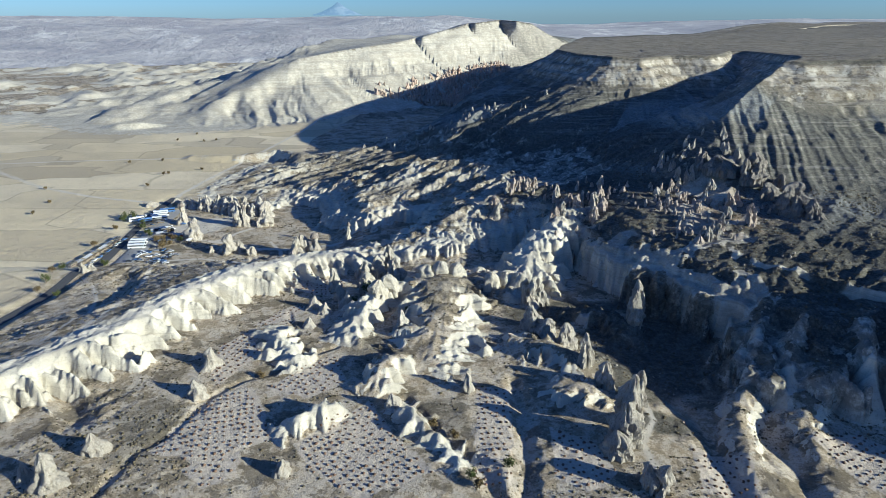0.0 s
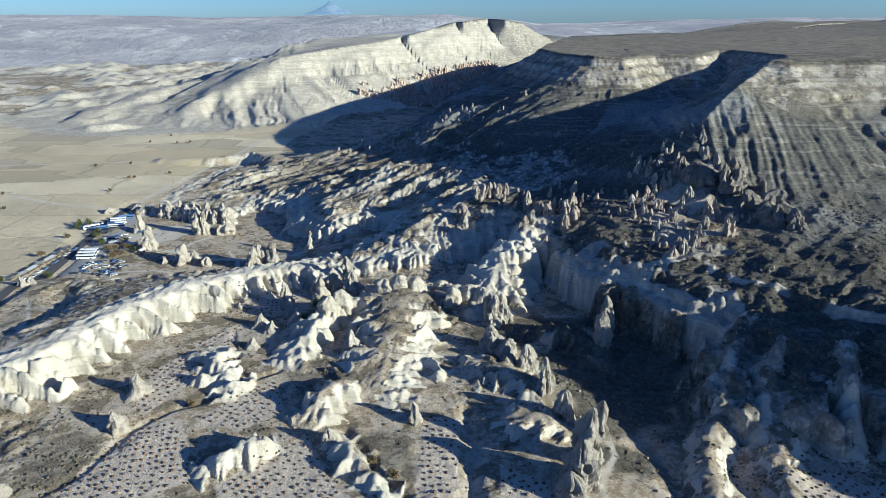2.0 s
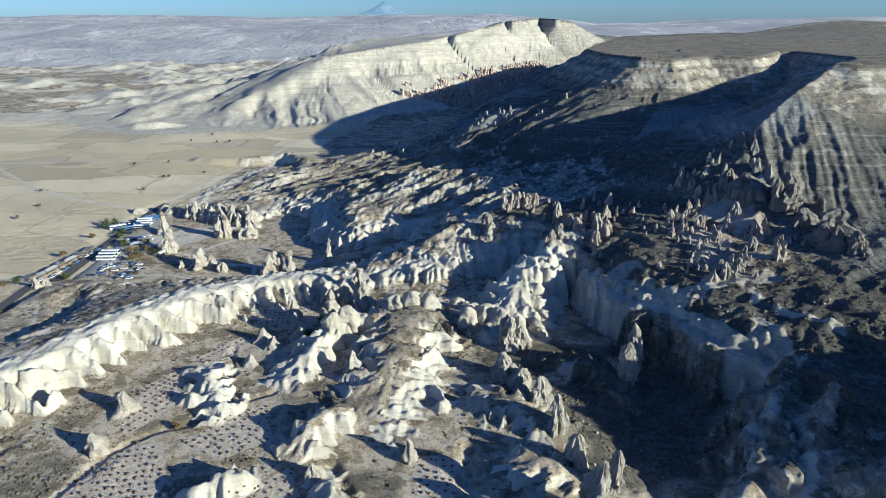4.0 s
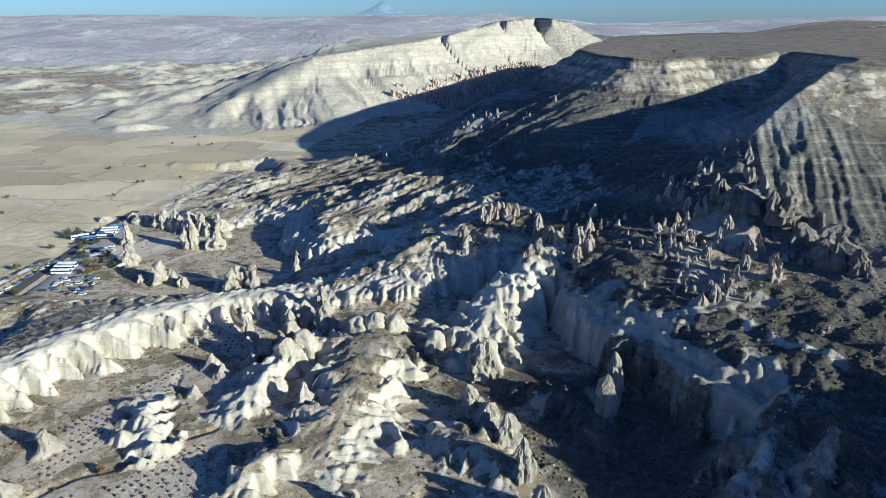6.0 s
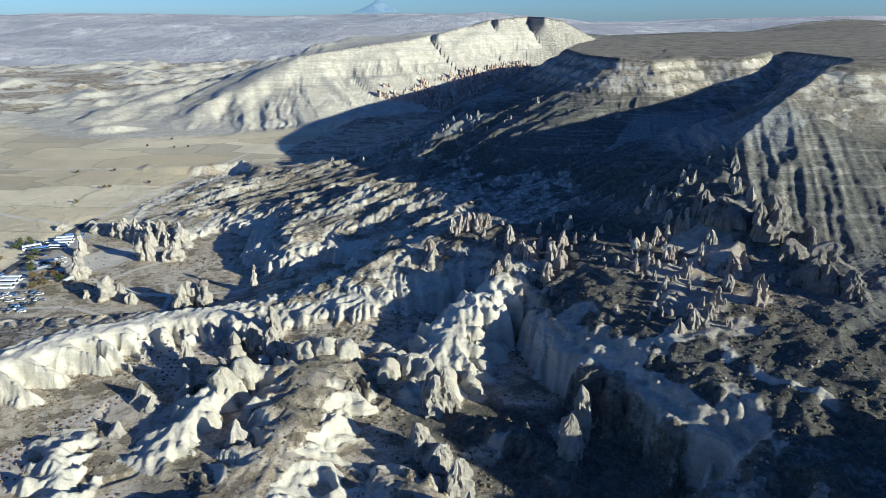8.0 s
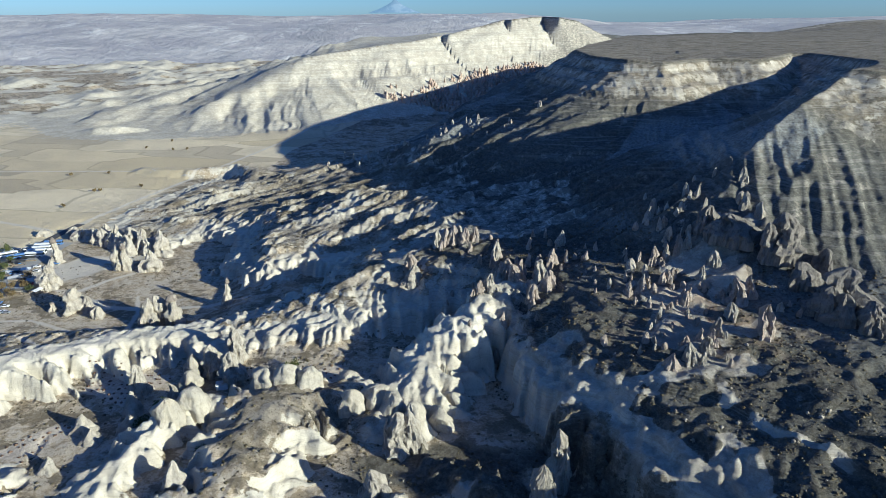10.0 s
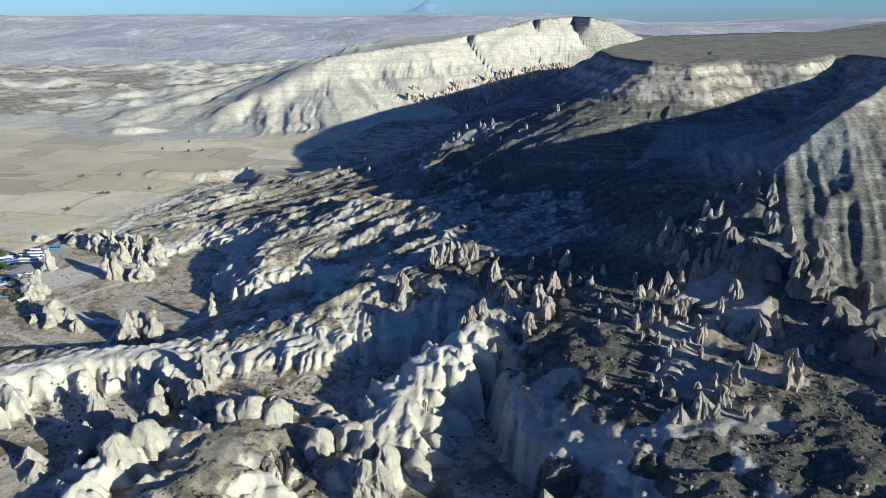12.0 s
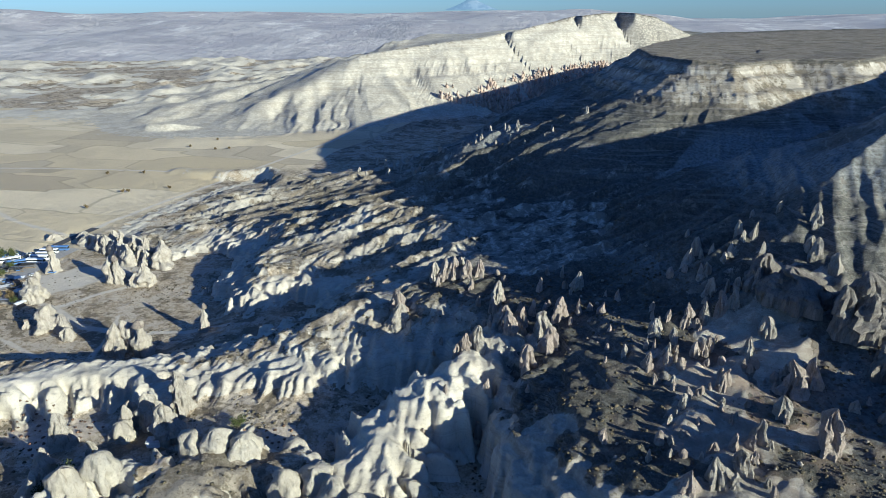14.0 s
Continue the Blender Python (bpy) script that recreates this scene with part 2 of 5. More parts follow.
def pale_height(x, y):
    d, s, v, side = line_near(x, y, PALE_RIM)
    away = np.where(side < 0, 1, -1) * d
    weight = [(1 / ((x - a) ** 2 + (y - b) ** 2 + 3000), h) for a, b, h in PALE_RIM]
    level = sum(w * h for w, h in weight) / sum(w for w, h in weight)
    v = v + (level - v) * step(0, 70, np.where(side < 0, 0, d))
    away = away + 14 * fbm(x, y, 120, 3, 51) * step(0, 40, np.abs(away) + 10)
    z = -9 + (v + 9) * np.interp(away, *PALE_FALL)
    gully = ridged(s + 12 * fbm(x, y, 70, 2, 63), away * 0.05, 46, 4, 61)
    rill = ridged(s + 5 * fbm(x, y, 30, 2, 62), away * 0.04, 15, 2, 67)
    z = z - (13 * (1 - gully) + 5 * (1 - rill)) * step(0, 50, away) * (1 - step(170, 240, away))
    z = z + step(-6, 6, away) * (1 - step(60, 120, away)) * 1.2 * np.sin(z * 2 * math.pi / 13 + 2.5 * fbm(x, y, 120, 3, 33))
    z = z + step(0, -80, away) * (4 * fbm(x, y, 260, 3, 71) + 8 * step(100, 700, -away))
    z = z - 0.085 * np.clip(-away, 0, 420) * step(260, 60, x + 0.1 * (y - 1500)) * (away < 0)
    return z, away


def crest(x, y, pts, left, right, lobe, seed, power=1.0):
    """How high a ridge stands at each point and how far one is on it (1 on the crest, 0 off it)."""
    d, s, v, side = line_near(x, y, pts)
    wide = np.where(side > 0, left, right) * (1 + 0.25 * fbm(x, y, 14, 2, seed))
    bend = 5 * fbm(x, y, 16, 2, seed + 5)
    folds = lobe * (1.9 * (bodies(s + bend, 9.5, seed + 3, 1.3) - 0.6) + 0.75 * (bodies(s + bend + 0.3 * d, 3.9, seed + 4, 1.3) - 0.6))
    t = np.clip(1 - (d - folds * step(0.15, 0.6, d / wide)) / wide, 0, 1)
    return v, np.interp(t, [0, 0.12, 0.30, 0.48, 0.7, 1], [0, 0.10, 0.45, 0.82, 0.94, 1]) ** power, t


def bench_height(x, y):
    """The tilted bench of soft rock below the talus, with a side valley and a knoll on it."""
    u, v = np.clip((x - 80) / 100, -3.2, 1.5), np.clip((y - 370) / 100, -1.6, 2.6)
    z = 28.2 + 15.8 * u + 9.7 * v - 2.3 * u * u - 3.2 * u * v - 3.8 * v * v
    z = z - 9.5 * np.exp(-(((x + 2) / 34) ** 2 + ((y - 484) / 22) ** 2)) + 8 * np.exp(-(((x + 20) / 30) ** 2 + ((y - 545) / 20) ** 2))
    z = z + 5 * np.exp(-(((x - 74) / 14) ** 2 + ((y - 379) / 11) ** 2)) + 4 * np.exp(-(((x - 125) / 26) ** 2 + ((y - 385) / 30) ** 2))
    return np.maximum(z, -9)


def bodies(q, gap, seed, sharp=1.5):
    """Rounded bodies of uneven width and reach with sharp creases between them, 0 in a crease and about 1 on a body."""
    k = np.floor(q / gap)
    t = np.abs(2 * (q / gap - k) - 1)
    return (0.65 + 0.6 * lattice(k.astype(np.int64), 0 * k.astype(np.int64) + seed, seed)) * (1 - t ** sharp)


def raw_land(x, y):
    """Height of the land, and what covers it: bare tuff, scrub (also shade painted on the canyon walls and floor), worn
    track, rusty ground, layered rock (each 0 to 1).
    """
    x, y = np.asarray(x, float), np.asarray(y, float)
    base = floor_height(x, y)
    z = base + 0.35 * fbm(x, y, 30, 3, 1)
    mesa, away, s = mesa_height(x, y)
    pale, far = pale_height(x, y)
    # eroded upland below the table mountain
    d, us, _, side = line_near(x, y, UPLAND)
    sd = -d * side
    close = np.abs(sd) < 42
    lobes = only(close, x, y, lambda a, b: (4.5 + 5.5 * step(60, 95, a)) * (0.45 - cells(a, b, 12, 5)) + (1.2 + 2.3 * step(60, 95, a)) * (0.45 - cells(a, b, 5.5, 6)) + 0.7 * (0.45 - cells(a, b, 2.4, 7)) + 4.5 * fbm(a, b, 40, 2, 8) + step(70, 95, a) * (2.5 * (0.45 - cells(a, b, 4.5, 4)) + 1.2 * fbm(a, b, 3, 2, 3)))
    near_edge = 1 - step(18, 40, np.abs(sd))
    sdl = sd + lobes * near_edge
    bay = 14 * np.exp(-(((x + 95) / 60) ** 2 + ((y - 690) / 55) ** 2))
    bench = bench_height(x, y)
    talus = mesa - bay
    upland = np.where(np.abs(talus - bench) < 30, 0.5 * (talus + bench + np.sqrt((talus - bench) ** 2 + 30)), np.maximum(talus, bench))
    rough = step(4, 50, sd) * step(60, 130, away)
    grain = ridged(0.62 * x - 0.78 * y, 0.25 * (0.78 * x + 0.62 * y), 24, 4, 81)
    blocks = only((sd > 0) & (sd < 260) & (away > 40), x, y, lambda a, b: 0.5 - cells(a, b, 17, 83))
    upland = upland + rough * ((6.0 - 3.0 * step(60, 95, x) + 5.0 * step(430, 480, y)) * (grain - 0.55) + (1.2 - 0.8 * step(60, 95, x)) * blocks + 0.9 * fbm(x, y, 12, 3, 85))
    ld, _, _, lside = line_near(x, y, LEDGE)
    lsd = ld * lside + 4.0 * fbm(x, y, 22, 3, 87)
    upland = upland + 4.5 * (step(-0.8, 0.8, lsd) - 0.5) * (1 - step(12, 34, ld)) * (0.55 + 0.75 * fbm(x, y, 26, 2, 79))
    ledge_face = step(-2.4, -0.8, lsd) * (1 - step(0.8, 1.6, lsd)) * (ld < 40) * step(-0.35, 0.2, fbm(x, y, 17, 3, 78))
    sheer = step(70, 95, x)
    # rise out of view, added to cast shade over the canyon's right side
    upland = upland + 24 * step(188, 204, x) * step(248, 224, y)
    flute = us + 4 * fbm(x, y, 22, 2, 82)
    sdl = sdl + near_edge * (1 - 0.55 * sheer) * (4.0 * (bodies(flute, 9.5, 61) - 0.6) + 1.5 * (bodies(flute + 2 * fbm(x, y, 9, 2, 80), 3.9, 62) - 0.6))
    wall = np.where(sheer > 0, (1 - sheer) * (0.6 * step(-4, 5, sdl) + 0.4 * step(0, 34, sdl)) + sheer * (0.72 * step(-2.5, 2.5, sdl) + 0.28 * step(0, 24, sdl)),
                    0.6 * step(-4, 5, sdl) + 0.4 * step(0, 34, sdl))
    z = z + (np.maximum(upland, z) - z) * np.where(sd < -60, 0, wall)
    tier = step(-4, 4, sdl) * step(150, 200, away) * (1 - step(60, 110, sd))
    wave = z * 2 * math.pi / 4.2 + 2.2 * fbm(x, y, 45, 2, 90)
    z = z - tier * 0.62 * (np.sin(wave) - 0.32 * np.sin(2 * wave))
    bare = step(0.05, 0.35, wall) * (1 - step(0.60, 0.86, wall) * (0.75 + 0.25 * sheer)) + 0 * x
    bare = np.maximum(bare, (0.62 - 0.58 * step(50, 85, x) * (1 - step(410, 450, y))) * step(-0.05, 0.35, fbm(x, y, 60, 3, 88) + 0.8 * (grain - 0.5)) * rough * step(110, 170, away))
    bare = np.maximum(bare, ledge_face * 1.0)
    bare = np.maximum(bare, 0.42 * step(0, 5, away) * (1 - step(25, 70, away + 14 * fbm(x, y, 25, 3, 86))))
    # slopes of the pale mountain
    z = np.maximum(z, np.where(far < 320, pale, -50))
    bare = np.maximum(bare, step(-4, 6, far) * (1 - step(170, 235, far)) * (1 - 0.8 * step(1800, 2100, y) * step(150, 250, x)))
    bare = np.maximum(bare, 0.8 * step(-260, -180, far) * step(6, -4, far) * step(120, 20, x))
    # white ridge, gentle towards the plain and scalloped towards the valley
    wd, ws, wv, wside = line_near(x, y, WHITE_RIDGE)
    fold = ws + 0.35 * wd + 4.5 * fbm(x, y, 26, 2, 18)
    eaten = only(wd < 60, x, y, lambda a, b: -9 * (cells(a, b, 9.0, 17) - 0.42) - 3 * (cells(a, b, 3.8, 13) - 0.42))
    far_in = wd + step(1, 6, wd) * (17 * (0.72 - bodies(fold, 12.5, 15, 0.9)) + 6.0 * (0.7 - bodies(fold + 3, 4.6, 16, 1.0)) + eaten)
    inner = np.interp(far_in, [0, 6, 11, 16, 20, 23.5], [1, 0.95, 0.80, 0.56, 0.25, 0])
    end = step(362, 400, y)
    outer = np.interp(wd * (1 + 1.6 * end) * (1 + 0.2 * fbm(x, y, 40, 2, 16)), [0, 8, 40, 105], [1, 0.97, 0.60, 0])
    t = np.where(wside > 0, inner, outer)
    z = np.maximum(z, z + (wv + 0.5 * fbm(x, y, 20, 3, 19) - z) * t)
    bare = np.maximum(bare, np.where(wside > 0, step(0.03, 0.2, t), step(0.86, 0.96, t + 0.06 * fbm(x, y, 18, 3, 20))))
    # central hill with its arm, and the small ridges
    for i, (pts, left, right, lobe) in enumerate([(HILL, 31, 22, 8), (HILL_ARM, 10, 13, 5), (MASSIF, 24, 21, 6.5)] + [(p, a, b, 1.2 if k in (4, 5) else 4) for k, (p, a, b) in enumerate(RIDGES)]):
        v, rise, t = crest(x, y, pts, left, right, lobe, 100 + 7 * i)
        v = np.where((v > 0) & (i not in (2, 7, 8)), 1.3 * v + 0.6 * step(0, 1, v), v)
        top = z + (np.maximum(v, z) - z) * rise
        on = (v > z + 0.4) & (t > 0)
        z = np.maximum(z, top + np.where(on, 0.5 * fbm(x, y, 9, 2, 130), 0))
        cover = step(0.03, 0.12, t) * (1 - step(0.50, 0.62, t)) if i in (0, 3, 5, 6) else step(0.05, 0.2, t)
        bare = np.maximum(bare, np.where(on, cover * (0.15 if i in (7, 8) else 0.6 if i in (5, 6) else 1), 0))
    for k, (pts, wide) in enumerate(FINS):
        fd, fs, fv, _ = line_near(x, y, pts)
        fd = fd + 2.2 * fbm(x, y, 7, 3, 150 + k) + 1.6 * (0.6 - bodies(fs, 4.5, 155 + k))
        ft = np.interp(fd / wide, [0, 0.35, 0.75, 1.0, 1.5], [1, 0.93, 0.45, 0.16, 0])
        lift = np.where(fv > z, fv - z, 0) * ft
        z, bare = z + lift, np.maximum(bare, 0.75 * step(1.0, 4.0, lift))
    # badlands far off on the plain's other side, and hills that close the view
    bad = step(-330, -520, x + 0.25 * (y - 1000)) * step(930, 1050, y) + step(1150, 1300, y) * step(-250, -420, x)
    bad = np.clip(bad, 0, 1)
    for pts, left, right in FAR_RIDGES:
        fd, fs, fv, fside = line_near(x, y, pts)
        ft = np.clip(1 - fd / np.where(fside > 0, left, right) + 0.25 * fbm(x, y, 40, 3, 93), 0, 1)
        z = np.maximum(z, z + (np.maximum(fv, z) - z) * step(0, 1, ft))
        bare = np.maximum(bare, step(0.1, 0.4, ft) * (0.25 if pts[0][1] < 900 else 1))
    forms = 0.6 * ridged(x, y, 190, 3, 91) + 0.4 * ridged(x, y, 70, 3, 92)
    z = z + bad * (np.clip(-6 + 46 * (forms - 0.35), 0, 60) * step(930, 1500, y) + 9 * (ridged(x, y, 42, 3, 76) - 0.45) * step(960, 1150, y))
    bare = np.maximum(bare, bad * step(0.42, 0.55, forms + 0.25 * fbm(x, y, 50, 3, 75)) * 0.95)
    badland = bad
    reach = np.hypot(x + 300, y)
    hills = step(2100, 3900, reach + 250 * fbm(x, y, 700, 2, 94)) * step(0, 900, y)
    z = np.maximum(z, -9 + hills * (157 + 24 * fbm(x, y, 900, 4, 95)) * step(1500, 200, x))
    z = z + step(1700, 3600, reach) * step(900, 1600, x) * (24 + 20 * fbm(x, y, 1200, 3, 97))
    near = (np.abs(x) < 420) & (y > 120) & (y < 760)
    z = z + only(near, x, y, lambda a, b: 0.30 * fbm(a, b, 4.5, 3, 99))
    z = z + only(near & (sd > 2), x, y, lambda a, b: 1.1 * (ridged(a, b, 9, 4, 98) - 0.5))
    rocky = near & (bare > 0.3)
    z = z - np.clip(bare, 0, 1) * (1 - 0.6 * (1 - step(2, 7, wd))) * only(rocky, x, y, lambda a, b: -2.3 * (cells(a + 2 * fbm(a, b, 9, 2, 63), b, 7.0, 64) - 0.42) - 0.9 * (cells(a, b, 2.9, 65) - 0.42) - 0.9 * (ridged(a, b, 5, 3, 66) - 0.5))
    course = z * 2 * math.pi / 3.1 + 1.8 * fbm(x, y, 32, 2, 68)
    z = z - 0.42 * np.where(rocky, bare, 0) * step(-70, -40, x) * step(325, 345, y) * (np.sin(course) - 0.3 * np.sin(2 * course))
    layers = np.clip((1 - step(80, 150, away + 25 * fbm(x, y, 50, 3, 77))) * step(-3, 3, away) + 0.6 * (1 - step(70, 170, far)) * step(-3, 3, far) + 0.7 * tier * (1 - step(0.5, 0.9, np.abs(sd) / 90)), 0, 1)
    rust = np.exp(-(((x - 160) / 32) ** 2 + ((y - 352) / 30) ** 2)) + step(-20, 60, x) * np.exp(-((far - 215) / 40) ** 2)
    scrub = np.clip(0.5 * step(40, -10, far) * (1 - 0.8 * step(120, 20, x)) + 0.4 * (far < 240) + rough + (away < 200) * (1 - step(150, 200, away)), 0, 1)
    scrub = np.maximum(scrub, 0.15 * badland)
    scrub = scrub * (1 - 0.5 * step(0, 4, away) * (1 - step(25, 60, away))) * (1 - 0.4 * (away < 0))
    lip = sheer * step(250, 275, y) * step(-4, -1, sdl) * (1 - step(11, 14, sdl + 12 * fbm(x, y, 14, 4, 84)))
    # canyon walls take this mask too: weathered tuff, darkened further for their shade
    scrub = np.maximum(scrub, sheer * step(0.02, 0.3, wall) * (0.88 - 0.45 * step(250, 275, y) * (1 - step(3, 9, sd))) * (sd > -12) * (sd < 60))
    scrub = np.maximum(scrub, step(72, 90, x) * step(1, 6, sd) * step(60, 110, away) * (sd < 260))
    scrub = scrub * (1 - 0.5 * step(60, 20, x) * step(150, 220, away) * (sd > 0))
    scrub = scrub * (1 - np.maximum(0.5 * lip, 0.8 * ledge_face))
    bare = np.maximum(bare, 0.9 * lip)
    for cx, cy, ax, ay in ((158, 350, 20, 26), (134, 318, 16, 9), (170, 388, 16, 18)):
        spot = step(0.95, 0.80, np.hypot((x - cx) / ax, (y - cy) / ay) + 1.1 * fbm(x, y, 11, 4, 96))
        scrub, bare = scrub * (1 - 0.45 * spot), np.maximum(bare, 0.7 * spot)
    # brown scrub patches; the canyon floor's spot is also darkened for its shade
    for cx, cy, ax, ay in ((-33, 264, 11, 15), (24, 317, 15, 9), (-2, 306, 9, 22), (12, 322, 16, 10), (90, 208, 16, 9), (-118, 205, 12, 20), (0, 214, 9, 14), (98, 262, 34, 46), (70, 300, 30, 12)):
        spot = step(1.25, 0.8, np.hypot((x - cx) / ax, (y - cy) / ay) + 0.3 * fbm(x, y, 12, 2, 89))
        scrub, bare = np.maximum(scrub, (0.5 if cx < 60 else 0.9) * spot), bare * (1 - 0.9 * spot)
    for pts, deep, wide in DITCHES:
        dd, _, _, _ = line_near(x, y, pts)
        z = z - deep * step(wide, 0.3, dd + 0.8 * fbm(x, y, 10, 2, 9))
    rd, _, _, _ = line_near(x, y, ROAD)
    z = z + (floor_height(x, y) + 0.1 - z) * (1 - step(6, 14, rd)) * (y < 900)
    return z, bare, scrub, np.clip(rust, 0, 1), layers, away, far


# ---- rain: gullies cut by running water over the middle of the valley ----
RAIN_X, RAIN_Y, RAIN_W, RAIN_H = -235, 158, 520, 440


def rain(height, drops, rounds, seed):
    """Lets drops run down the grid, cutting where they run fast and laying down where they slow."""
    rg = np.random.default_rng(seed)
    h = height.copy()
    hgt, wid = h.shape
    flat = h.ravel()
    for _ in range(rounds):
        px, py = rg.uniform(1, wid - 3, drops), rg.uniform(1, hgt - 3, drops)
        dx, dy = np.zeros(drops), np.zeros(drops)
        speed, water, load = np.ones(drops), np.ones(drops), np.zeros(drops)
        for _ in range(42):
            xi, yi = px.astype(np.int64), py.astype(np.int64)
            u, v = px - xi, py - yi
            at = yi * wid + xi
            a, b, c, d = flat[at], flat[at + 1], flat[at + wid], flat[at + wid + 1]
            gx_, gy_ = (b - a) * (1 - v) + (d - c) * v, (c - a) * (1 - u) + (d - b) * u
            here = a * (1 - u) * (1 - v) + b * u * (1 - v) + c * (1 - u) * v + d * u * v
            dx, dy = 0.25 * dx - 0.75 * gx_, 0.25 * dy - 0.75 * gy_
            size = np.hypot(dx, dy) + 1e-9
            dx, dy = dx / size, dy / size
            nx, ny = np.clip(px + dx, 1, wid - 3), np.clip(py + dy, 1, hgt - 3)
            xj, yj = nx.astype(np.int64), ny.astype(np.int64)
            uu, vv = nx - xj, ny - yj
            to = yj * wid + xj
            there = flat[to] * (1 - uu) * (1 - vv) + flat[to + 1] * uu * (1 - vv) + flat[to + wid] * (1 - uu) * vv + flat[to + wid + 1] * uu * vv
            fall = there - here
            room = np.maximum(-fall, 0.01) * speed * water * 3.0
            give = np.where(fall > 0, np.minimum(fall, load), np.where(load > room, (load - room) * 0.25, -np.minimum((room - load) * 0.22, np.maximum(-fall, 0) * 0.6)))
            load = load - give
            for k, w in ((0, (1 - u) * (1 - v)), (1, u * (1 - v)), (wid, (1 - u) * v), (wid + 1, u * v)):
                flat += np.bincount(at + k, give * w, flat.size)
            speed = np.sqrt(np.maximum(0.05, speed * speed - fall * 3))
            speed = np.minimum(speed, 4)
            water = water * 0.97
            px, py = nx, ny
    return h


_x, _y = np.meshgrid(RAIN_X + np.arange(RAIN_W, dtype=float), RAIN_Y + np.arange(RAIN_H, dtype=float))
_raw = raw_land(_x, _y)
_z, _m = _raw[0], _raw[5]
CUT = rain(_z, 9000, 11, 3) - _z
CUT = np.clip(CUT, -2.0, 0.8) * 0.6
CUT *= 1 - 0.6 * step(70, 100, _x) * step(255, 290, _y)
edge_ = np.minimum.reduce([_x - RAIN_X, RAIN_X + RAIN_W - _x, _y - RAIN_Y, RAIN_Y + RAIN_H - _y])
CUT *= step(2, 25, edge_) * (1 - 0.8 * (1 - step(110, 170, _m)))
CUT *= 1 - 0.75 * (1 - step(6, 22, line_near(_x, _y, WHITE_RIDGE)[0]))


def land(x, y):
    """The land with its gullies."""
    x, y = np.asarray(x, float), np.asarray(y, float)
    z, bare, *rest = raw_land(x, y)
    u, v = np.clip(x - RAIN_X, 0, RAIN_W - 2.001), np.clip(y - RAIN_Y, 0, RAIN_H - 2.001)
    i, j = u.astype(np.int64), v.astype(np.int64)
    u, v = u - i, v - j
    cut = CUT[j, i] * (1 - u) * (1 - v) + CUT[j, i + 1] * u * (1 - v) + CUT[j + 1, i] * (1 - u) * v + CUT[j + 1, i + 1] * u * v
    bare = np.clip(bare + 0.25 * step(-0.4, -1.2, cut), 0, 1)
    return (z + cut, bare, *rest)


# ---- materials ----
class Nodes:
    """Short calls for a node material."""

    def __init__(self, name, rough=0.9):
        self.mat = bpy.data.materials.new(name)
        self.mat.use_nodes = True
        self.tree = self.mat.node_tree
        self.bsdf = self.tree.nodes["Principled BSDF"]
        self.bsdf.inputs["Roughness"].default_value = rough
        self.bsdf.inputs["Specular IOR Level"].default_value = 0.15

    def put(self, kind, **values):
        node = self.tree.nodes.new(kind)
        for key, value in values.items():
            setattr(node, key, value)
        return node

    def link(self, a, b):
        if isinstance(a, (int, float)):
            b.default_value = a
        elif isinstance(a, tuple):
            b.default_value = a if len(a) == 4 or b.type == "VECTOR" else (*a, 1)
        else:
            self.tree.links.new(a, b)

    def place(self, scale=(1, 1, 1)):
        geo = self.put("ShaderNodeNewGeometry")
        if scale == (1, 1, 1):
            return geo.outputs["Position"]
        m = self.put("ShaderNodeVectorMath", operation="MULTIPLY")
        self.link(geo.outputs["Position"], m.inputs[0])
        m.inputs[1].default_value = scale
        return m.outputs[0]

    def noise(self, scale, detail=4, at=None, rough=0.6):
        n = self.put("ShaderNodeTexNoise")
        self.link(at if at is not None else self.place(), n.inputs["Vector"])
        n.inputs["Scale"].default_value, n.inputs["Detail"].default_value, n.inputs["Roughness"].default_value = scale, detail, rough
        return n.outputs["Fac"]

    def math(self, op, a, b=0.0, c=None, clamp=False):
        n = self.put("ShaderNodeMath", operation=op, use_clamp=clamp)
        self.link(a, n.inputs[0])
        self.link(b, n.inputs[1])
        if c is not None:
            self.link(c, n.inputs[2])
        return n.outputs[0]

    def span(self, value, low, high, a=0.0, b=1.0):
        n = self.put("ShaderNodeMapRange", interpolation_type="SMOOTHSTEP")
        self.link(value, n.inputs["Value"])
        for key, v in (("From Min", low), ("From Max", high), ("To Min", a), ("To Max", b)):
            n.inputs[key].default_value = v
        return n.outputs["Result"]

    def mix(self, fac, a, b):
        n = self.put("ShaderNodeMix", data_type="RGBA")
        self.link(fac, n.inputs[0])
        self.link(a, n.inputs[6])
        self.link(b, n.inputs[7])
        return n.outputs[2]

    def bump(self, height, strength, distance, before=None):
        n = self.put("ShaderNodeBump")
        self.link(height, n.inputs["Height"])
        n.inputs["Strength"].default_value, n.inputs["Distance"].default_value = strength, distance
        if before is not None:
            self.link(before, n.inputs["Normal"])
        return n.outputs["Normal"]

    def done(self, color, normal=None):
        self.link(color, self.bsdf.inputs["Base Color"])
        if normal is not None:
            self.link(normal, self.bsdf.inputs["Normal"])
        return self.mat


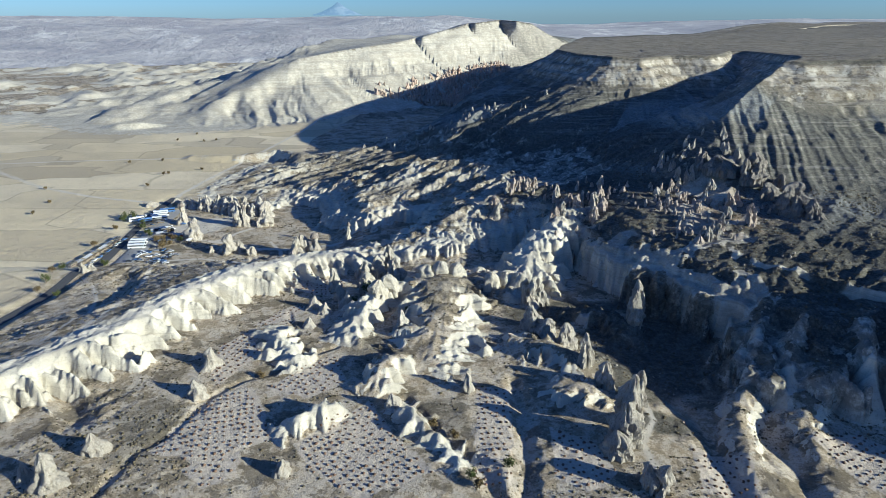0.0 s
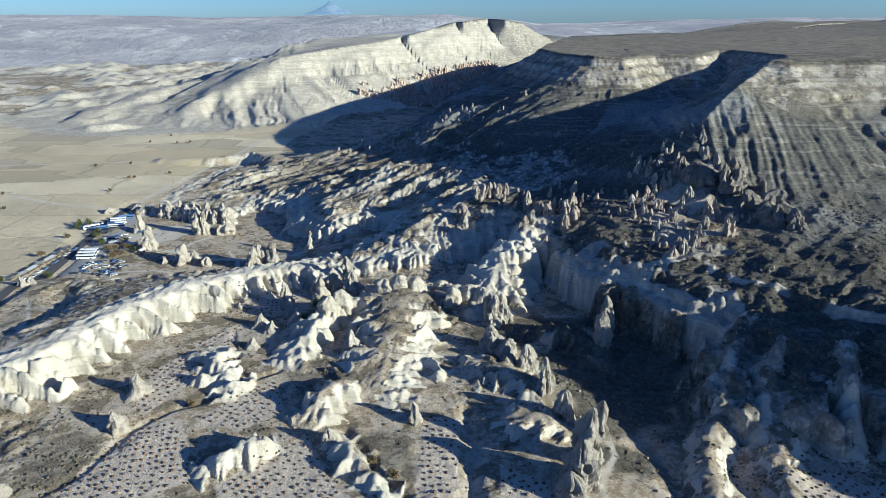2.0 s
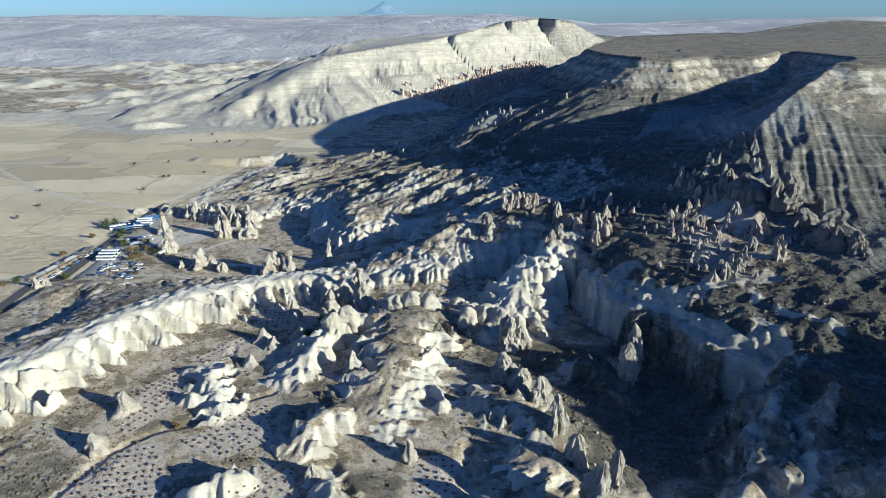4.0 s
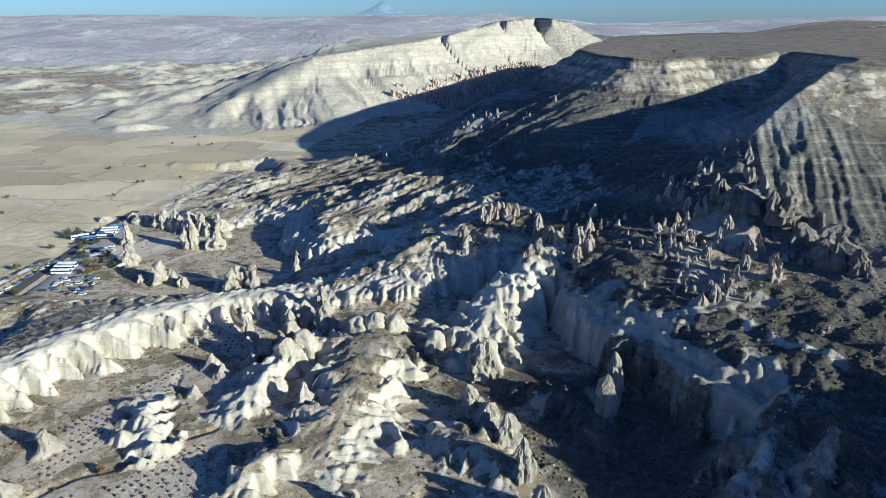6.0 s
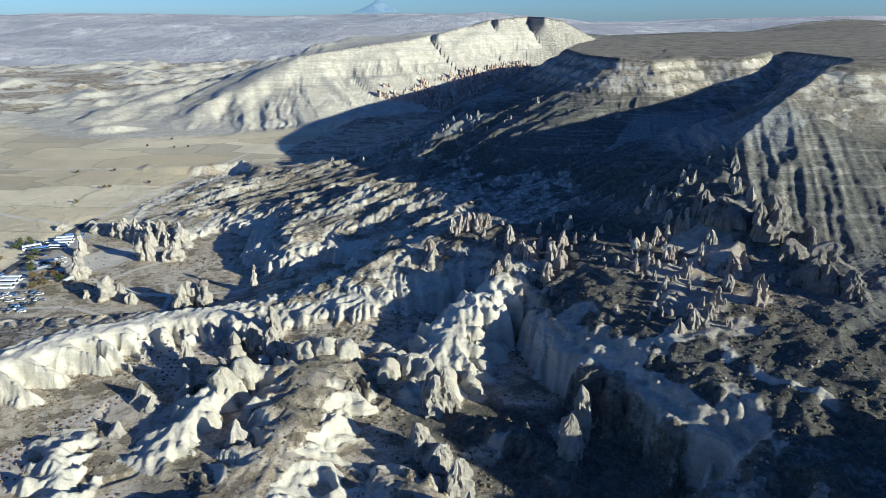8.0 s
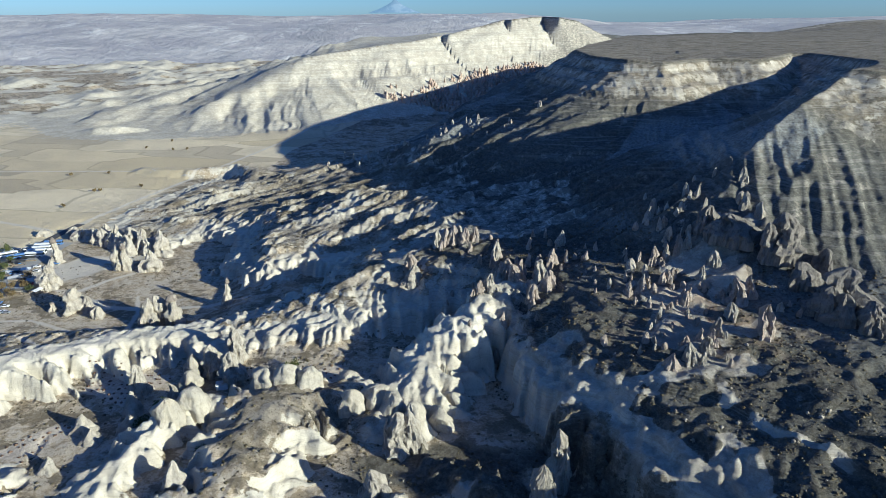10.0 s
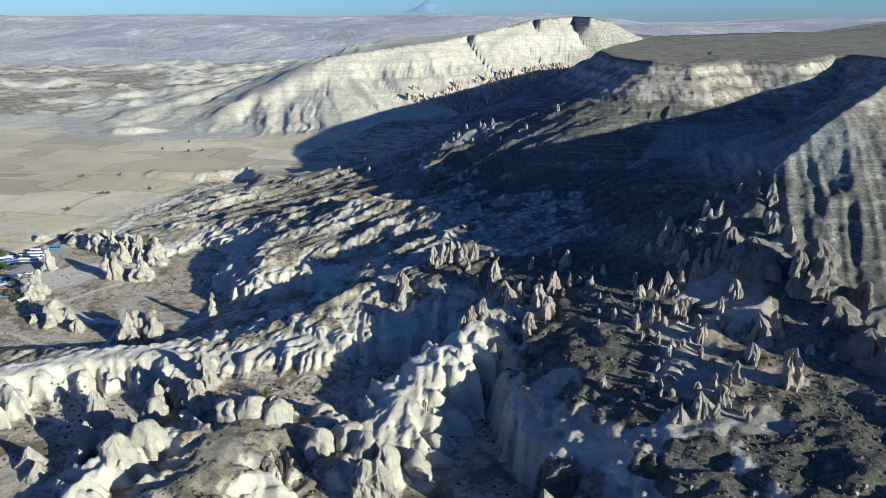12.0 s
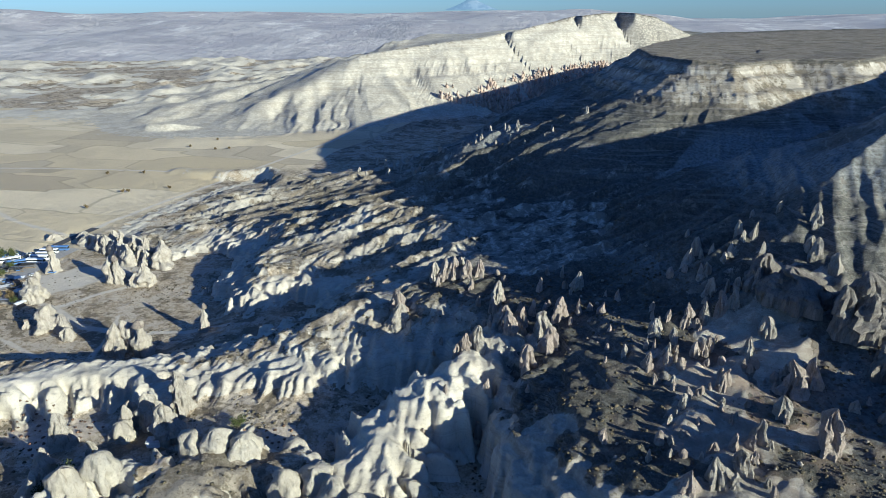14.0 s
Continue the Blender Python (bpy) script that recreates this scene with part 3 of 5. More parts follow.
def tuff_color(n):
    """Pale volcanic tuff with stains that run down it."""
    a = n.noise(0.05, 5)
    streak = n.noise(0.9, 5, n.place((1, 1, 0.12)), 0.7)
    grain = n.noise(0.55, 7, rough=0.78)
    c = n.mix(n.span(a, 0.35, 0.65), (0.50, 0.455, 0.37), (0.63, 0.585, 0.485))
    c = n.mix(n.span(streak, 0.54, 0.66, 0, 0.5), c, (0.38, 0.335, 0.27))
    c = n.mix(n.span(grain, 0.56, 0.60, 0, 0.45), c, (0.36, 0.315, 0.25))
    strata = n.noise(1.0, 4, n.place((0.015, 0.015, 0.9)), 0.7)
    c = n.mix(n.span(strata, 0.56, 0.60, 0, 0.40), c, (0.40, 0.35, 0.28))
    return n.mix(n.span(n.noise(3.0, 3, rough=0.8), 0.60, 0.70, 0, 0.35), c, (0.22, 0.185, 0.14))


def ground_material():
    n = Nodes("tuff_land", 0.95)
    mask = n.put("ShaderNodeAttribute", attribute_name="cover")
    parts = n.put("ShaderNodeSeparateColor")
    n.link(mask.outputs["Color"], parts.inputs[0])
    bare, scrub, rust = parts.outputs
    kind = n.put("ShaderNodeAttribute", attribute_name="kind")
    kinds = n.put("ShaderNodeSeparateColor")
    n.link(kind.outputs["Color"], kinds.inputs[0])
    layers, track, field = kinds.outputs
    geo = n.put("ShaderNodeNewGeometry")
    up = n.put("ShaderNodeSeparateXYZ")
    n.link(geo.outputs["Normal"], up.inputs[0])
    pos = n.put("ShaderNodeSeparateXYZ")
    n.link(geo.outputs["Position"], pos.inputs[0])
    big, mid, fine, speck = n.noise(0.012, 3), n.noise(0.09, 5), n.noise(0.7, 5), n.noise(0.75, 7, rough=0.82)
    dot = n.noise(1.6, 5, rough=0.85)
    # earth with dry grass and scrub, paler where it is worn
    earth = n.mix(n.span(n.noise(0.22, 8, rough=0.8), 0.47, 0.53), (0.33, 0.265, 0.18), (0.50, 0.42, 0.315))
    earth = n.mix(n.span(n.noise(0.075, 9, rough=0.75), 0.51, 0.54, 0, 0.75), earth, (0.53, 0.462, 0.37))
    earth = n.mix(n.span(n.noise(0.055, 9, n.place((1, 1.3, 1)), rough=0.72), 0.52, 0.55, 0, 0.75), earth, (0.15, 0.122, 0.082))
    dry = n.mix(n.span(n.noise(0.4, 8, rough=0.8), 0.46, 0.56), (0.047, 0.047, 0.041), (0.116, 0.112, 0.094))
    earth = n.mix(n.math("MULTIPLY", scrub, 0.95), earth, dry)
    earth = n.mix(n.math("MULTIPLY", kind.outputs["Alpha"], n.span(fine, 0.35, 0.6, 0.25, 0.75)), earth, (0.36, 0.37, 0.355))
    soil = n.mix(n.span(fine, 0.35, 0.65), (0.49, 0.415, 0.33), (0.59, 0.515, 0.425))
    earth = n.mix(n.math("MULTIPLY", mask.outputs["Alpha"], 0.9), earth, soil)
    earth = n.mix(n.math("MULTIPLY", n.span(speck, 0.53, 0.62, 0, 0.6), n.span(mask.outputs["Alpha"], 0, 1, 1, 0.3)), earth, (0.09, 0.075, 0.05))
    earth = n.mix(n.span(dot, 0.57, 0.63, 0, 0.6), earth, (0.12, 0.10, 0.07))
    # fields on the plain
    drift = n.put("ShaderNodeVectorMath", operation="ADD")
    n.link(n.place((0.008, 0.017, 0)), drift.inputs[0])
    sway = n.put("ShaderNodeTexNoise")
    n.link(n.place((0.004, 0.004, 0)), sway.inputs["Vector"])
    sway.inputs["Scale"].default_value = 1.0
    n.link(sway.outputs["Color"], drift.inputs[1])
    warped = drift.outputs[0]
    cells = n.put("ShaderNodeTexVoronoi", distance="CHEBYCHEV")
    n.link(warped, cells.inputs["Vector"])
    cells.inputs["Scale"].default_value = 1.0
    tone = n.put("ShaderNodeSeparateColor")
    n.link(cells.outputs["Color"], tone.inputs[0])
    crop = n.mix(tone.outputs[0], (0.59, 0.485, 0.31), (0.73, 0.625, 0.44))
    crop = n.mix(n.span(tone.outputs[1], 0.8, 0.9, 0, 0.45), crop, (0.27, 0.225, 0.175))
    crop = n.mix(n.span(fine, 0.5, 0.75, 0, 0.35), crop, (0.26, 0.22, 0.15))
    edge = n.put("ShaderNodeTexVoronoi", distance="CHEBYCHEV", feature="F2")
    n.link(warped, edge.inputs["Vector"])
    edge.inputs["Scale"].default_value = 1.0
    seam = n.math("SUBTRACT", edge.outputs["Distance"], cells.outputs["Distance"])
    crop = n.mix(n.span(seam, 0.03, 0.008, 0, 0.45), crop, (0.25, 0.215, 0.15))
    rows = n.put("ShaderNodeTexWave", wave_type="BANDS", bands_direction="X")
    n.link(n.place((0.30, 0.12, 0)), rows.inputs["Vector"])
    rows.inputs["Scale"].default_value, rows.inputs["Distortion"].default_value = 1.0, 1.5
    crop = n.mix(n.math("MULTIPLY", n.span(tone.outputs[2], 0.4, 0.6, 0, 0.3), rows.outputs["Fac"]), crop, (0.30, 0.25, 0.18))
    crop = n.mix(n.span(big, 0.42, 0.62, 0, 0.35), crop, (0.38, 0.32, 0.23))
    earth = n.mix(field, earth, crop)
    rock = tuff_color(n)
    band = n.noise(1.0, 3, n.place((0.006, 0.006, 0.32)))
    rock = n.mix(n.math("MULTIPLY", layers, n.span(band, 0.44, 0.58, 0, 0.6)), rock, (0.36, 0.32, 0.27))
    # the mask darkens rock as well, which puts canyon shade into its colour
    rock = n.mix(n.math("MULTIPLY", scrub, n.span(n.noise(0.25, 6, rough=0.75), 0.38, 0.56, 0.0, 0.92)), rock, (0.185, 0.168, 0.140))
    steep = n.span(up.outputs[2], 0.86, 0.66)
    show = n.math("MAXIMUM", n.math("MULTIPLY", steep, n.span(scrub, 0, 1, 0.85, 0.25)), bare)
    show = n.math("MAXIMUM", show, n.math("MULTIPLY", n.math("MULTIPLY", layers, n.span(scrub, 0, 1, 1, 0.45)), n.span(band, 0.42, 0.62, 0.1, 0.62)))
    show = n.math("ADD", show, n.math("MULTIPLY", n.span(mid, 0.3, 0.7, -0.35, 0.3), n.span(bare, 0.6, 1, 1, 0.15)), clamp=True)
    show = n.math("MULTIPLY", show, n.span(speck, 0.56, 0.68, 1, 0.45))
    c = n.mix(n.span(n.math("ADD", show, n.math("MULTIPLY", n.span(n.noise(0.5, 8, rough=0.8), 0.3, 0.7, -0.2, 0.2), n.span(bare, 0.6, 1, 1, 0.3))), 0.40, 0.54), earth, rock)
    c = n.mix(n.math("MULTIPLY", rust, n.span(mid, 0.44, 0.56, 0.0, 0.5)), c, (0.36, 0.235, 0.155))
    course = n.noise(1.0, 5, n.place((0.010, 0.010, 0.62)), 0.75)
    c = n.mix(n.math("MULTIPLY", layers, n.span(course, 0.53, 0.58, 0, 0.24)), c, (0.47, 0.44, 0.385))
    c = n.mix(n.math("MULTIPLY", layers, n.span(course, 0.47, 0.42, 0, 0.28)), c, (0.15, 0.14, 0.12))
    c = n.mix(track, c, (0.58, 0.53, 0.45))
    grit = n.noise(1.1, 9, rough=0.88)
    c = n.mix(n.span(grit, 0.45, 0.40, 0, 0.55), c, n.mix(0.6, c, (0.05, 0.043, 0.034)))
    c = n.mix(n.span(grit, 0.54, 0.60, 0, 0.8), c, n.mix(0.14, c, (0.85, 0.80, 0.70)))
    normal = n.bump(n.noise(0.4, 10, rough=0.75), 0.8, 0.9)
    normal = n.bump(grit, 0.8, 0.35, normal)
    return n.done(c, normal)


def rock_material(name, light, dark, stain):
    n = Nodes(name, 0.92)
    a, streak, grain = n.noise(0.22, 5), n.noise(0.8, 6, n.place((1, 1, 0.10)), 0.75), n.noise(1.6, 6, rough=0.8)
    info = n.put("ShaderNodeObjectInfo")
    c = n.mix(n.span(a, 0.35, 0.65), light, dark)
    c = n.mix(n.span(streak, 0.48, 0.66, 0, 0.75), c, stain)
    c = n.mix(n.span(grain, 0.52, 0.66, 0, 0.55), c, stain)
    c = n.mix(n.math("MULTIPLY", info.outputs["Random"], 0.25), c, stain)
    pit = n.noise(1.5, 8, rough=0.85)
    c = n.mix(n.span(pit, 0.46, 0.36, 0, 0.55), c, n.mix(0.65, c, (0.05, 0.042, 0.034)))
    normal = n.bump(n.noise(0.8, 7, n.place((1, 1, 0.35)), 0.7), 1.0, 1.2)
    return n.done(c, n.bump(pit, 0.9, 0.5, normal))


def plain_material(name, color, rough=0.7, metal=0.0, vary=0.15):
    n = Nodes(name, rough)
    n.bsdf.inputs["Metallic"].default_value = metal
    dim = tuple(v * (1 - 2 * vary) for v in color)
    return n.done(n.mix(n.span(n.noise(1.7, 4), 0.35, 0.7), color, dim))


LAND = ground_material()
PALE_ROCK = rock_material("pale_tuff", (0.56, 0.51, 0.43), (0.44, 0.395, 0.33), (0.30, 0.265, 0.22))
WHITE_ROCK = rock_material("white_tuff", (0.60, 0.555, 0.46), (0.51, 0.465, 0.38), (0.38, 0.33, 0.26))
GREY_ROCK = rock_material("weathered_tuff", (0.52, 0.475, 0.40), (0.42, 0.38, 0.32), (0.17, 0.15, 0.125))
PINK_ROCK = rock_material("pinkish_tuff", (0.52, 0.44, 0.37), (0.41, 0.34, 0.285), (0.20, 0.165, 0.135))
ASPHALT = plain_material("asphalt", (0.10, 0.10, 0.105), 0.85)


# ---- the land as one sheet ----
def spacing(start, end, fine_a, fine_b, unit, grow_low, grow_high):
    values, v = [], fine_a
    while v > start:
        values.append(v)
        v -= unit + grow_low * (fine_a - v)
    values = values[::-1]
    v = fine_a + unit
    while v < fine_b:
        values.append(v)
        v += unit
    while v < end:
        values.append(v)
        v += unit + grow_high * (v - fine_b)
    return np.array(values)


gx = spacing(-4300, 4300, -180, 215, 0.66, 0.016, 0.014)
gy = spacing(-900, 4650, 165, 470, 0.66, 0.04, 0.0075)
GX, GY = np.meshgrid(gx, gy)


def in_rows(f, rows=40):
    """f over the grid, some rows at a time."""
    got = [f(GX[i:i + rows], GY[i:i + rows]) for i in range(0, len(GX), rows)]
    return [np.concatenate(v) for v in zip(*got)]


GZ, BARE, SCRUB_SHADE, RUST, LAYERS, AWAY, FAR = in_rows(land)
TRACKS = (([(-224, 436), (-204, 456), (-184, 478)], 11), ([(-200, 400), (-170, 405), (-140, 395), (-115, 388), (-95, 380)], 1.3), ([(-190, 380), (-160, 372), (-135, 360), (-118, 350)], 1.2),
          ([(-130, 440), (-118, 420), (-112, 400), (-104, 388)], 1.2), ([(-210, 340), (-196, 318), (-188, 290), (-192, 262)], 1.2),
          ([(-214, 196), (-196, 232), (-176, 254), (-160, 270), (-146, 296), (-128, 328), (-112, 346), (-92, 360)], 4.0),
                  ([(75, 172), (77, 184), (76, 195), (85, 210), (85, 222)], 1.4),
                  ([(-175, 316), (-178, 335), (-182, 356)], 1.6), ([(-196, 232), (-178, 262), (-172, 300)], 1.4),
                  ([(-232, 440), (-200, 448), (-170, 440), (-140, 425), (-115, 424), (-90, 430), (-60, 434)], 2.0),
                  ([(-172, 440), (-160, 465), (-150, 478)], 2.0), ([(-215, 470), (-190, 490), (-170, 500)], 9.0),
                  ([(-900, 880), (-640, 800), (-480, 660), (-400, 600), (-330, 565), (-262, 545)], 2.0),
                  ([(-600, 690), (-450, 720), (-330, 735), (-240, 740)], 1.6),
                  ([(-253, 565), (-246, 640), (-236, 708), (-228, 780), (-215, 890), (-196, 1030)], 2.2))


def covers(x, y):
    """Fields, worn tracks, streaks down the mountain, and how far one is on the upland."""
    field = step(-225, -262, x + 6 * fbm(x, y, 40, 2, 3)) * (y < 1010) + step(560, 640, y) * step(-236, -244, x) * (y < 1010)
    track = np.zeros(x.shape)
    if y.min() < 900 and y.max() > 150:
        for pts, wide in TRACKS:
            td, _, _, _ = line_near(x, y, pts)
            track = np.maximum(track, 0.85 * (1 - step(0.6, 1.3, td / wide + 0.3 * fbm(x, y, 6, 2, 7))))
    rd, rs, _, _ = line_near(x, y, MESA_RIM)
    streak = step(0.0, 0.5, fbm(rs + 0.12 * rd, rd * 0.10, 13, 4, 73) + 0.4 * fbm(x, y, 70, 3, 74))
    ud, _, _, uside = line_near(x, y, UPLAND)
    wd, _, _, wside = line_near(x, y, WHITE_RIDGE)
    hd, _, _, _ = line_near(x, y, HILL)
    return field, track, streak, -ud * uside, np.where(wside > 0, wd, wd * 2.2), hd


FIELD, TRACK, STREAK, UPON, ONRIDGE, ONHILL = in_rows(covers)
FIELD = np.clip(np.maximum(FIELD, step(745, 800, GY) * (GY < 1080) * (AWAY > 330)), 0, 1)
STREAK = (0.15 + 0.8 * STREAK) * step(30, 70, AWAY) * (1 - step(130, 210, AWAY))
SOIL = np.zeros(GX.shape)
near = (GY > 120) & (GY < 400) & (np.abs(GX) < 240)
for poly, _ in VINEYARDS:
    SOIL[near] = np.maximum(SOIL[near], within(GX[near] + 1.2 * fbm(GX[near], GY[near], 9, 2, 71), GY[near] + 1.2 * fbm(GX[near], GY[near], 9, 2, 72), poly))
SOIL *= 1 - step(0.2, 0.6, BARE)


def sheet(name, keep):
    """Part of the grid of the land as one mesh."""
    ny, nx = GX.shape
    index = np.arange(nx * ny).reshape(ny, nx)
    quads = np.stack([index[:-1, :-1], index[:-1, 1:], index[1:, 1:], index[1:, :-1]], -1)[keep]
    used, quads = np.unique(quads.reshape(-1), return_inverse=True)
    mesh = bpy.data.meshes.new(name)
    mesh.vertices.add(len(used))
    mesh.vertices.foreach_set("co", np.stack([GX.ravel()[used], GY.ravel()[used], GZ.ravel()[used]], -1).ravel().astype(np.float32))
    mesh.loops.add(len(quads))
    mesh.loops.foreach_set("vertex_index", quads.astype(np.int32))
    mesh.polygons.add(len(quads) // 4)
    mesh.polygons.foreach_set("loop_start", np.arange(0, len(quads), 4, dtype=np.int32))
    mesh.polygons.foreach_set("use_smooth", np.ones(len(quads) // 4, dtype=bool))
    mesh.update()
    for key, values in (("cover", (BARE, SCRUB_SHADE, RUST, SOIL)), ("kind", (LAYERS, TRACK, FIELD, STREAK))):
        layer = mesh.color_attributes.new(key, "FLOAT_COLOR", "POINT")
        data = np.ones((len(used), 4), np.float32)
        for i, v in enumerate(values):
            data[:, i] = v.ravel()[used]
        layer.data.foreach_set("color", data.ravel())
    mesh.materials.append(LAND)
    return new(name, mesh)


middle = lambda a: (a[:-1, :-1] + a[1:, 1:]) / 2
REACH = (middle(np.hypot(GX + 300, GY)) > 2350) & (middle(AWAY) > 60)
on_mesa = (middle(AWAY) < 110) & ~REACH
on_pale = (middle(FAR) < 225) & ~on_mesa & ~REACH
on_hill = (middle(ONHILL) < 17) & ~on_mesa & ~REACH
on_ridge = (middle(ONRIDGE) < 25) & ~on_mesa & ~on_hill & ~REACH
on_upland = (middle(UPON) > -3) & (middle(GY) < 800) & ~on_mesa & ~on_ridge & ~on_hill & ~REACH
tagged(sheet("ground_hill", on_hill), "rounded hill with brown top and white fluted sides", "hill", kind="structure")
tagged(sheet("ground_ridge", on_ridge), "long smooth white tuff ridge with scalloped edge", "ridge", kind="structure")
tagged(sheet("ground_upland", on_upland), "eroded upland of pale spurs and dark scrub", "upland", kind="structure")
tagged(sheet("ground", ~on_mesa & ~on_pale & ~REACH & ~on_hill & ~on_ridge & ~on_upland), "pale eroded tuff valley with dry scrub, vineyards and fields", "ground", kind="structure")
tagged(sheet("ground_mesa", on_mesa), "layered table mountain with gullied dark slopes and flat top", "mesa", kind="structure")
tagged(sheet("backdrop_mesa", on_pale), "distant pale cream layered table mountain in sunlight", "mesa", kind="structure")


def distance_material():
    # distance haze is painted in: mauve base colour and a bluish self-glow
    n = Nodes("far_hills_haze_glow", 1.0)
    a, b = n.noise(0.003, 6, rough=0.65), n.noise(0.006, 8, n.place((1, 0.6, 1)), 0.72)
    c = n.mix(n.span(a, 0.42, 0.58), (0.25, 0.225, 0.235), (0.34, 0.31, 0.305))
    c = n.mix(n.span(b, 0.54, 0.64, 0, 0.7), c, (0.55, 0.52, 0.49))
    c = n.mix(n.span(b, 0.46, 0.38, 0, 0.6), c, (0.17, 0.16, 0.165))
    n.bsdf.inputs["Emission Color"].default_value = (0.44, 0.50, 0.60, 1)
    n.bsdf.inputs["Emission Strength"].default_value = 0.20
    return n.done(c, n.bump(n.noise(0.006, 8, rough=0.7), 1.0, 40.0))


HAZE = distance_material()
hills = tagged(sheet("backdrop_hills", REACH), "mauve hills on the horizon with haze painted in", "hills", kind="structure")
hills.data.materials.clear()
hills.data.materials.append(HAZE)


def ground_at(x, y):
    return float(land(np.array([x]), np.array([y]))[0][0])


# ---- things: helpers ----
def part(name, bm, material, parent=None, label="", smooth=False):
    """Links a bmesh as one mesh object, under its thing where there is one."""
    mesh = bpy.data.meshes.new(name)
    bm.to_mesh(mesh)
    bm.free()
    mesh.materials.append(material)
    if smooth:
        mesh.polygons.foreach_set("use_smooth", [True] * len(mesh.polygons))
    ob = new(name, mesh)
    ob.parent = parent
    return tagged(ob, label)


def box(bm, x, y, z, w, d, h, taper=1.0):
    """A block that stands on z, its top narrowed by taper."""
    lo = [bm.verts.new((x + a * w / 2, y + b * d / 2, z)) for a, b in ((-1, -1), (1, -1), (1, 1), (-1, 1))]
    hi = [bm.verts.new((x + a * w / 2 * taper, y + b * d / 2 * taper, z + h)) for a, b in ((-1, -1), (1, -1), (1, 1), (-1, 1))]
    bm.faces.new(lo[::-1])
    bm.faces.new(hi)
    for i in range(4):
        bm.faces.new((lo[i], lo[(i + 1) % 4], hi[(i + 1) % 4], hi[i]))


PROFILES = {
    "cone": ([0, 0.12, 0.3, 0.5, 0.7, 0.85, 0.95, 1], [1.08, 0.98, 0.80, 0.60, 0.40, 0.24, 0.12, 0]),
    "spire": ([0, 0.15, 0.35, 0.6, 0.78, 0.9, 0.97, 1], [1.05, 1.0, 0.92, 0.74, 0.54, 0.34, 0.16, 0]),
    "dome": ([0, 0.2, 0.4, 0.6, 0.78, 0.9, 0.97, 1], [1.05, 1.0, 0.93, 0.80, 0.60, 0.40, 0.2, 0]),
    "crag": ([0, 0.2, 0.45, 0.65, 0.8, 0.9, 0.97, 1], [1.1, 1.0, 0.82, 0.62, 0.50, 0.36, 0.2, 0]),
    "neck": ([0, 0.15, 0.35, 0.55, 0.74, 0.80, 0.84, 1], [1.05, 0.88, 0.66, 0.46, 0.32, 0.30, 0.26, 0.1]),
}


def rock_body(kind, seed, height, radius, lean=(0.0, 0.0), squash=1.0, turn=0.0, n=30, rings=24, sunk=3.0, calm=False):
    """A weathered rock tower as a bmesh: rings of a profile, furrowed down its sides and stepped by layers."""
    bm = bmesh.new()
    rows = []
    off = Vector((seed * 7.31 % 97, seed * 3.77 % 89, seed * 1.93 % 83))
    for i in range(rings + 1):
        t = (i / rings) ** 0.9
        r0 = float(np.interp(t, *PROFILES[kind]))
        z = t * height if i else -sunk
        row = []
        for j in range(n):
            a = 2 * math.pi * j / n
            c, s_ = math.cos(a), math.sin(a)
            at = Vector((c * 1.25, s_ * 1.25, t * height * 0.16)) + off
            furrow = noise.noise(at)
            crease = (1 - min(1, 2.6 * abs(noise.noise(Vector((c * 1.5, s_ * 1.5, t * height * 0.10)) - off)))) ** 2
            chunk = noise.cell(Vector((c * 2.1, s_ * 2.1, t * height * 0.33)) + off) - 0.5
            fine = noise.noise(Vector((c * 4.5, s_ * 4.5, t * height * 0.5)) + off)
            layer = noise.noise(Vector((0.3, 0.7, t * height * 0.45)) + off)
            r = radius * r0 * (1 + 0.55 * furrow + (0.10 if calm else 0.22) * fine + (0.05 if calm else 0.16) * layer + (0.0 if calm else 0.16) * chunk - 0.24 * crease)
            x, y = r * c, r * s_ * squash
            x, y = x * math.cos(turn) - y * math.sin(turn), x * math.sin(turn) + y * math.cos(turn)
            sway = radius * 0.42 * t
            row.append(bm.verts.new((x + lean[0] * t * t + sway * noise.noise(Vector((t * 2.2, 0.5, 3.1)) + off), y + lean[1] * t * t + sway * noise.noise(Vector((4.7, t * 2.2, 1.3)) + off),
                                     z + 0.10 * height * furrow * t * (1 - t) * 2)))
        rows.append(row)
    top = bm.verts.new(sum((v.co for v in rows[-1]), Vector()) / n + Vector((0, 0, 0.01 * height)))
    for a, b in zip(rows, rows[1:]):
        for j in range(n):
            bm.faces.new((a[j], a[(j + 1) % n], b[(j + 1) % n], b[j]))
    for j in range(n):
        bm.faces.new((rows[-1][j], rows[-1][(j + 1) % n], top))
    return bm


def cap_body(seed, height, radius, z, lean):
    """The darker hat stone of a tower."""
    bm = bmesh.new()
    rows, n = [], 12
    for t, r0 in ((0, 0.30), (0.12, 0.46), (0.35, 0.42), (0.7, 0.24), (0.92, 0.10)):
        rows.append([bm.verts.new((lean[0] + radius * r0 * math.cos(a) * (1 + 0.3 * noise.noise(Vector((math.cos(a), math.sin(a), seed)))),
                                   lean[1] + radius * r0 * math.sin(a), z + t * height)) for a in [2 * math.pi * j / n for j in range(n)]])
    for a, b in zip(rows, rows[1:]):
        for j in range(n):
            bm.faces.new((a[j], a[(j + 1) % n], b[(j + 1) % n], b[j]))
    bm.faces.new(rows[0][::-1])
    bm.faces.new(rows[-1])
    return bm


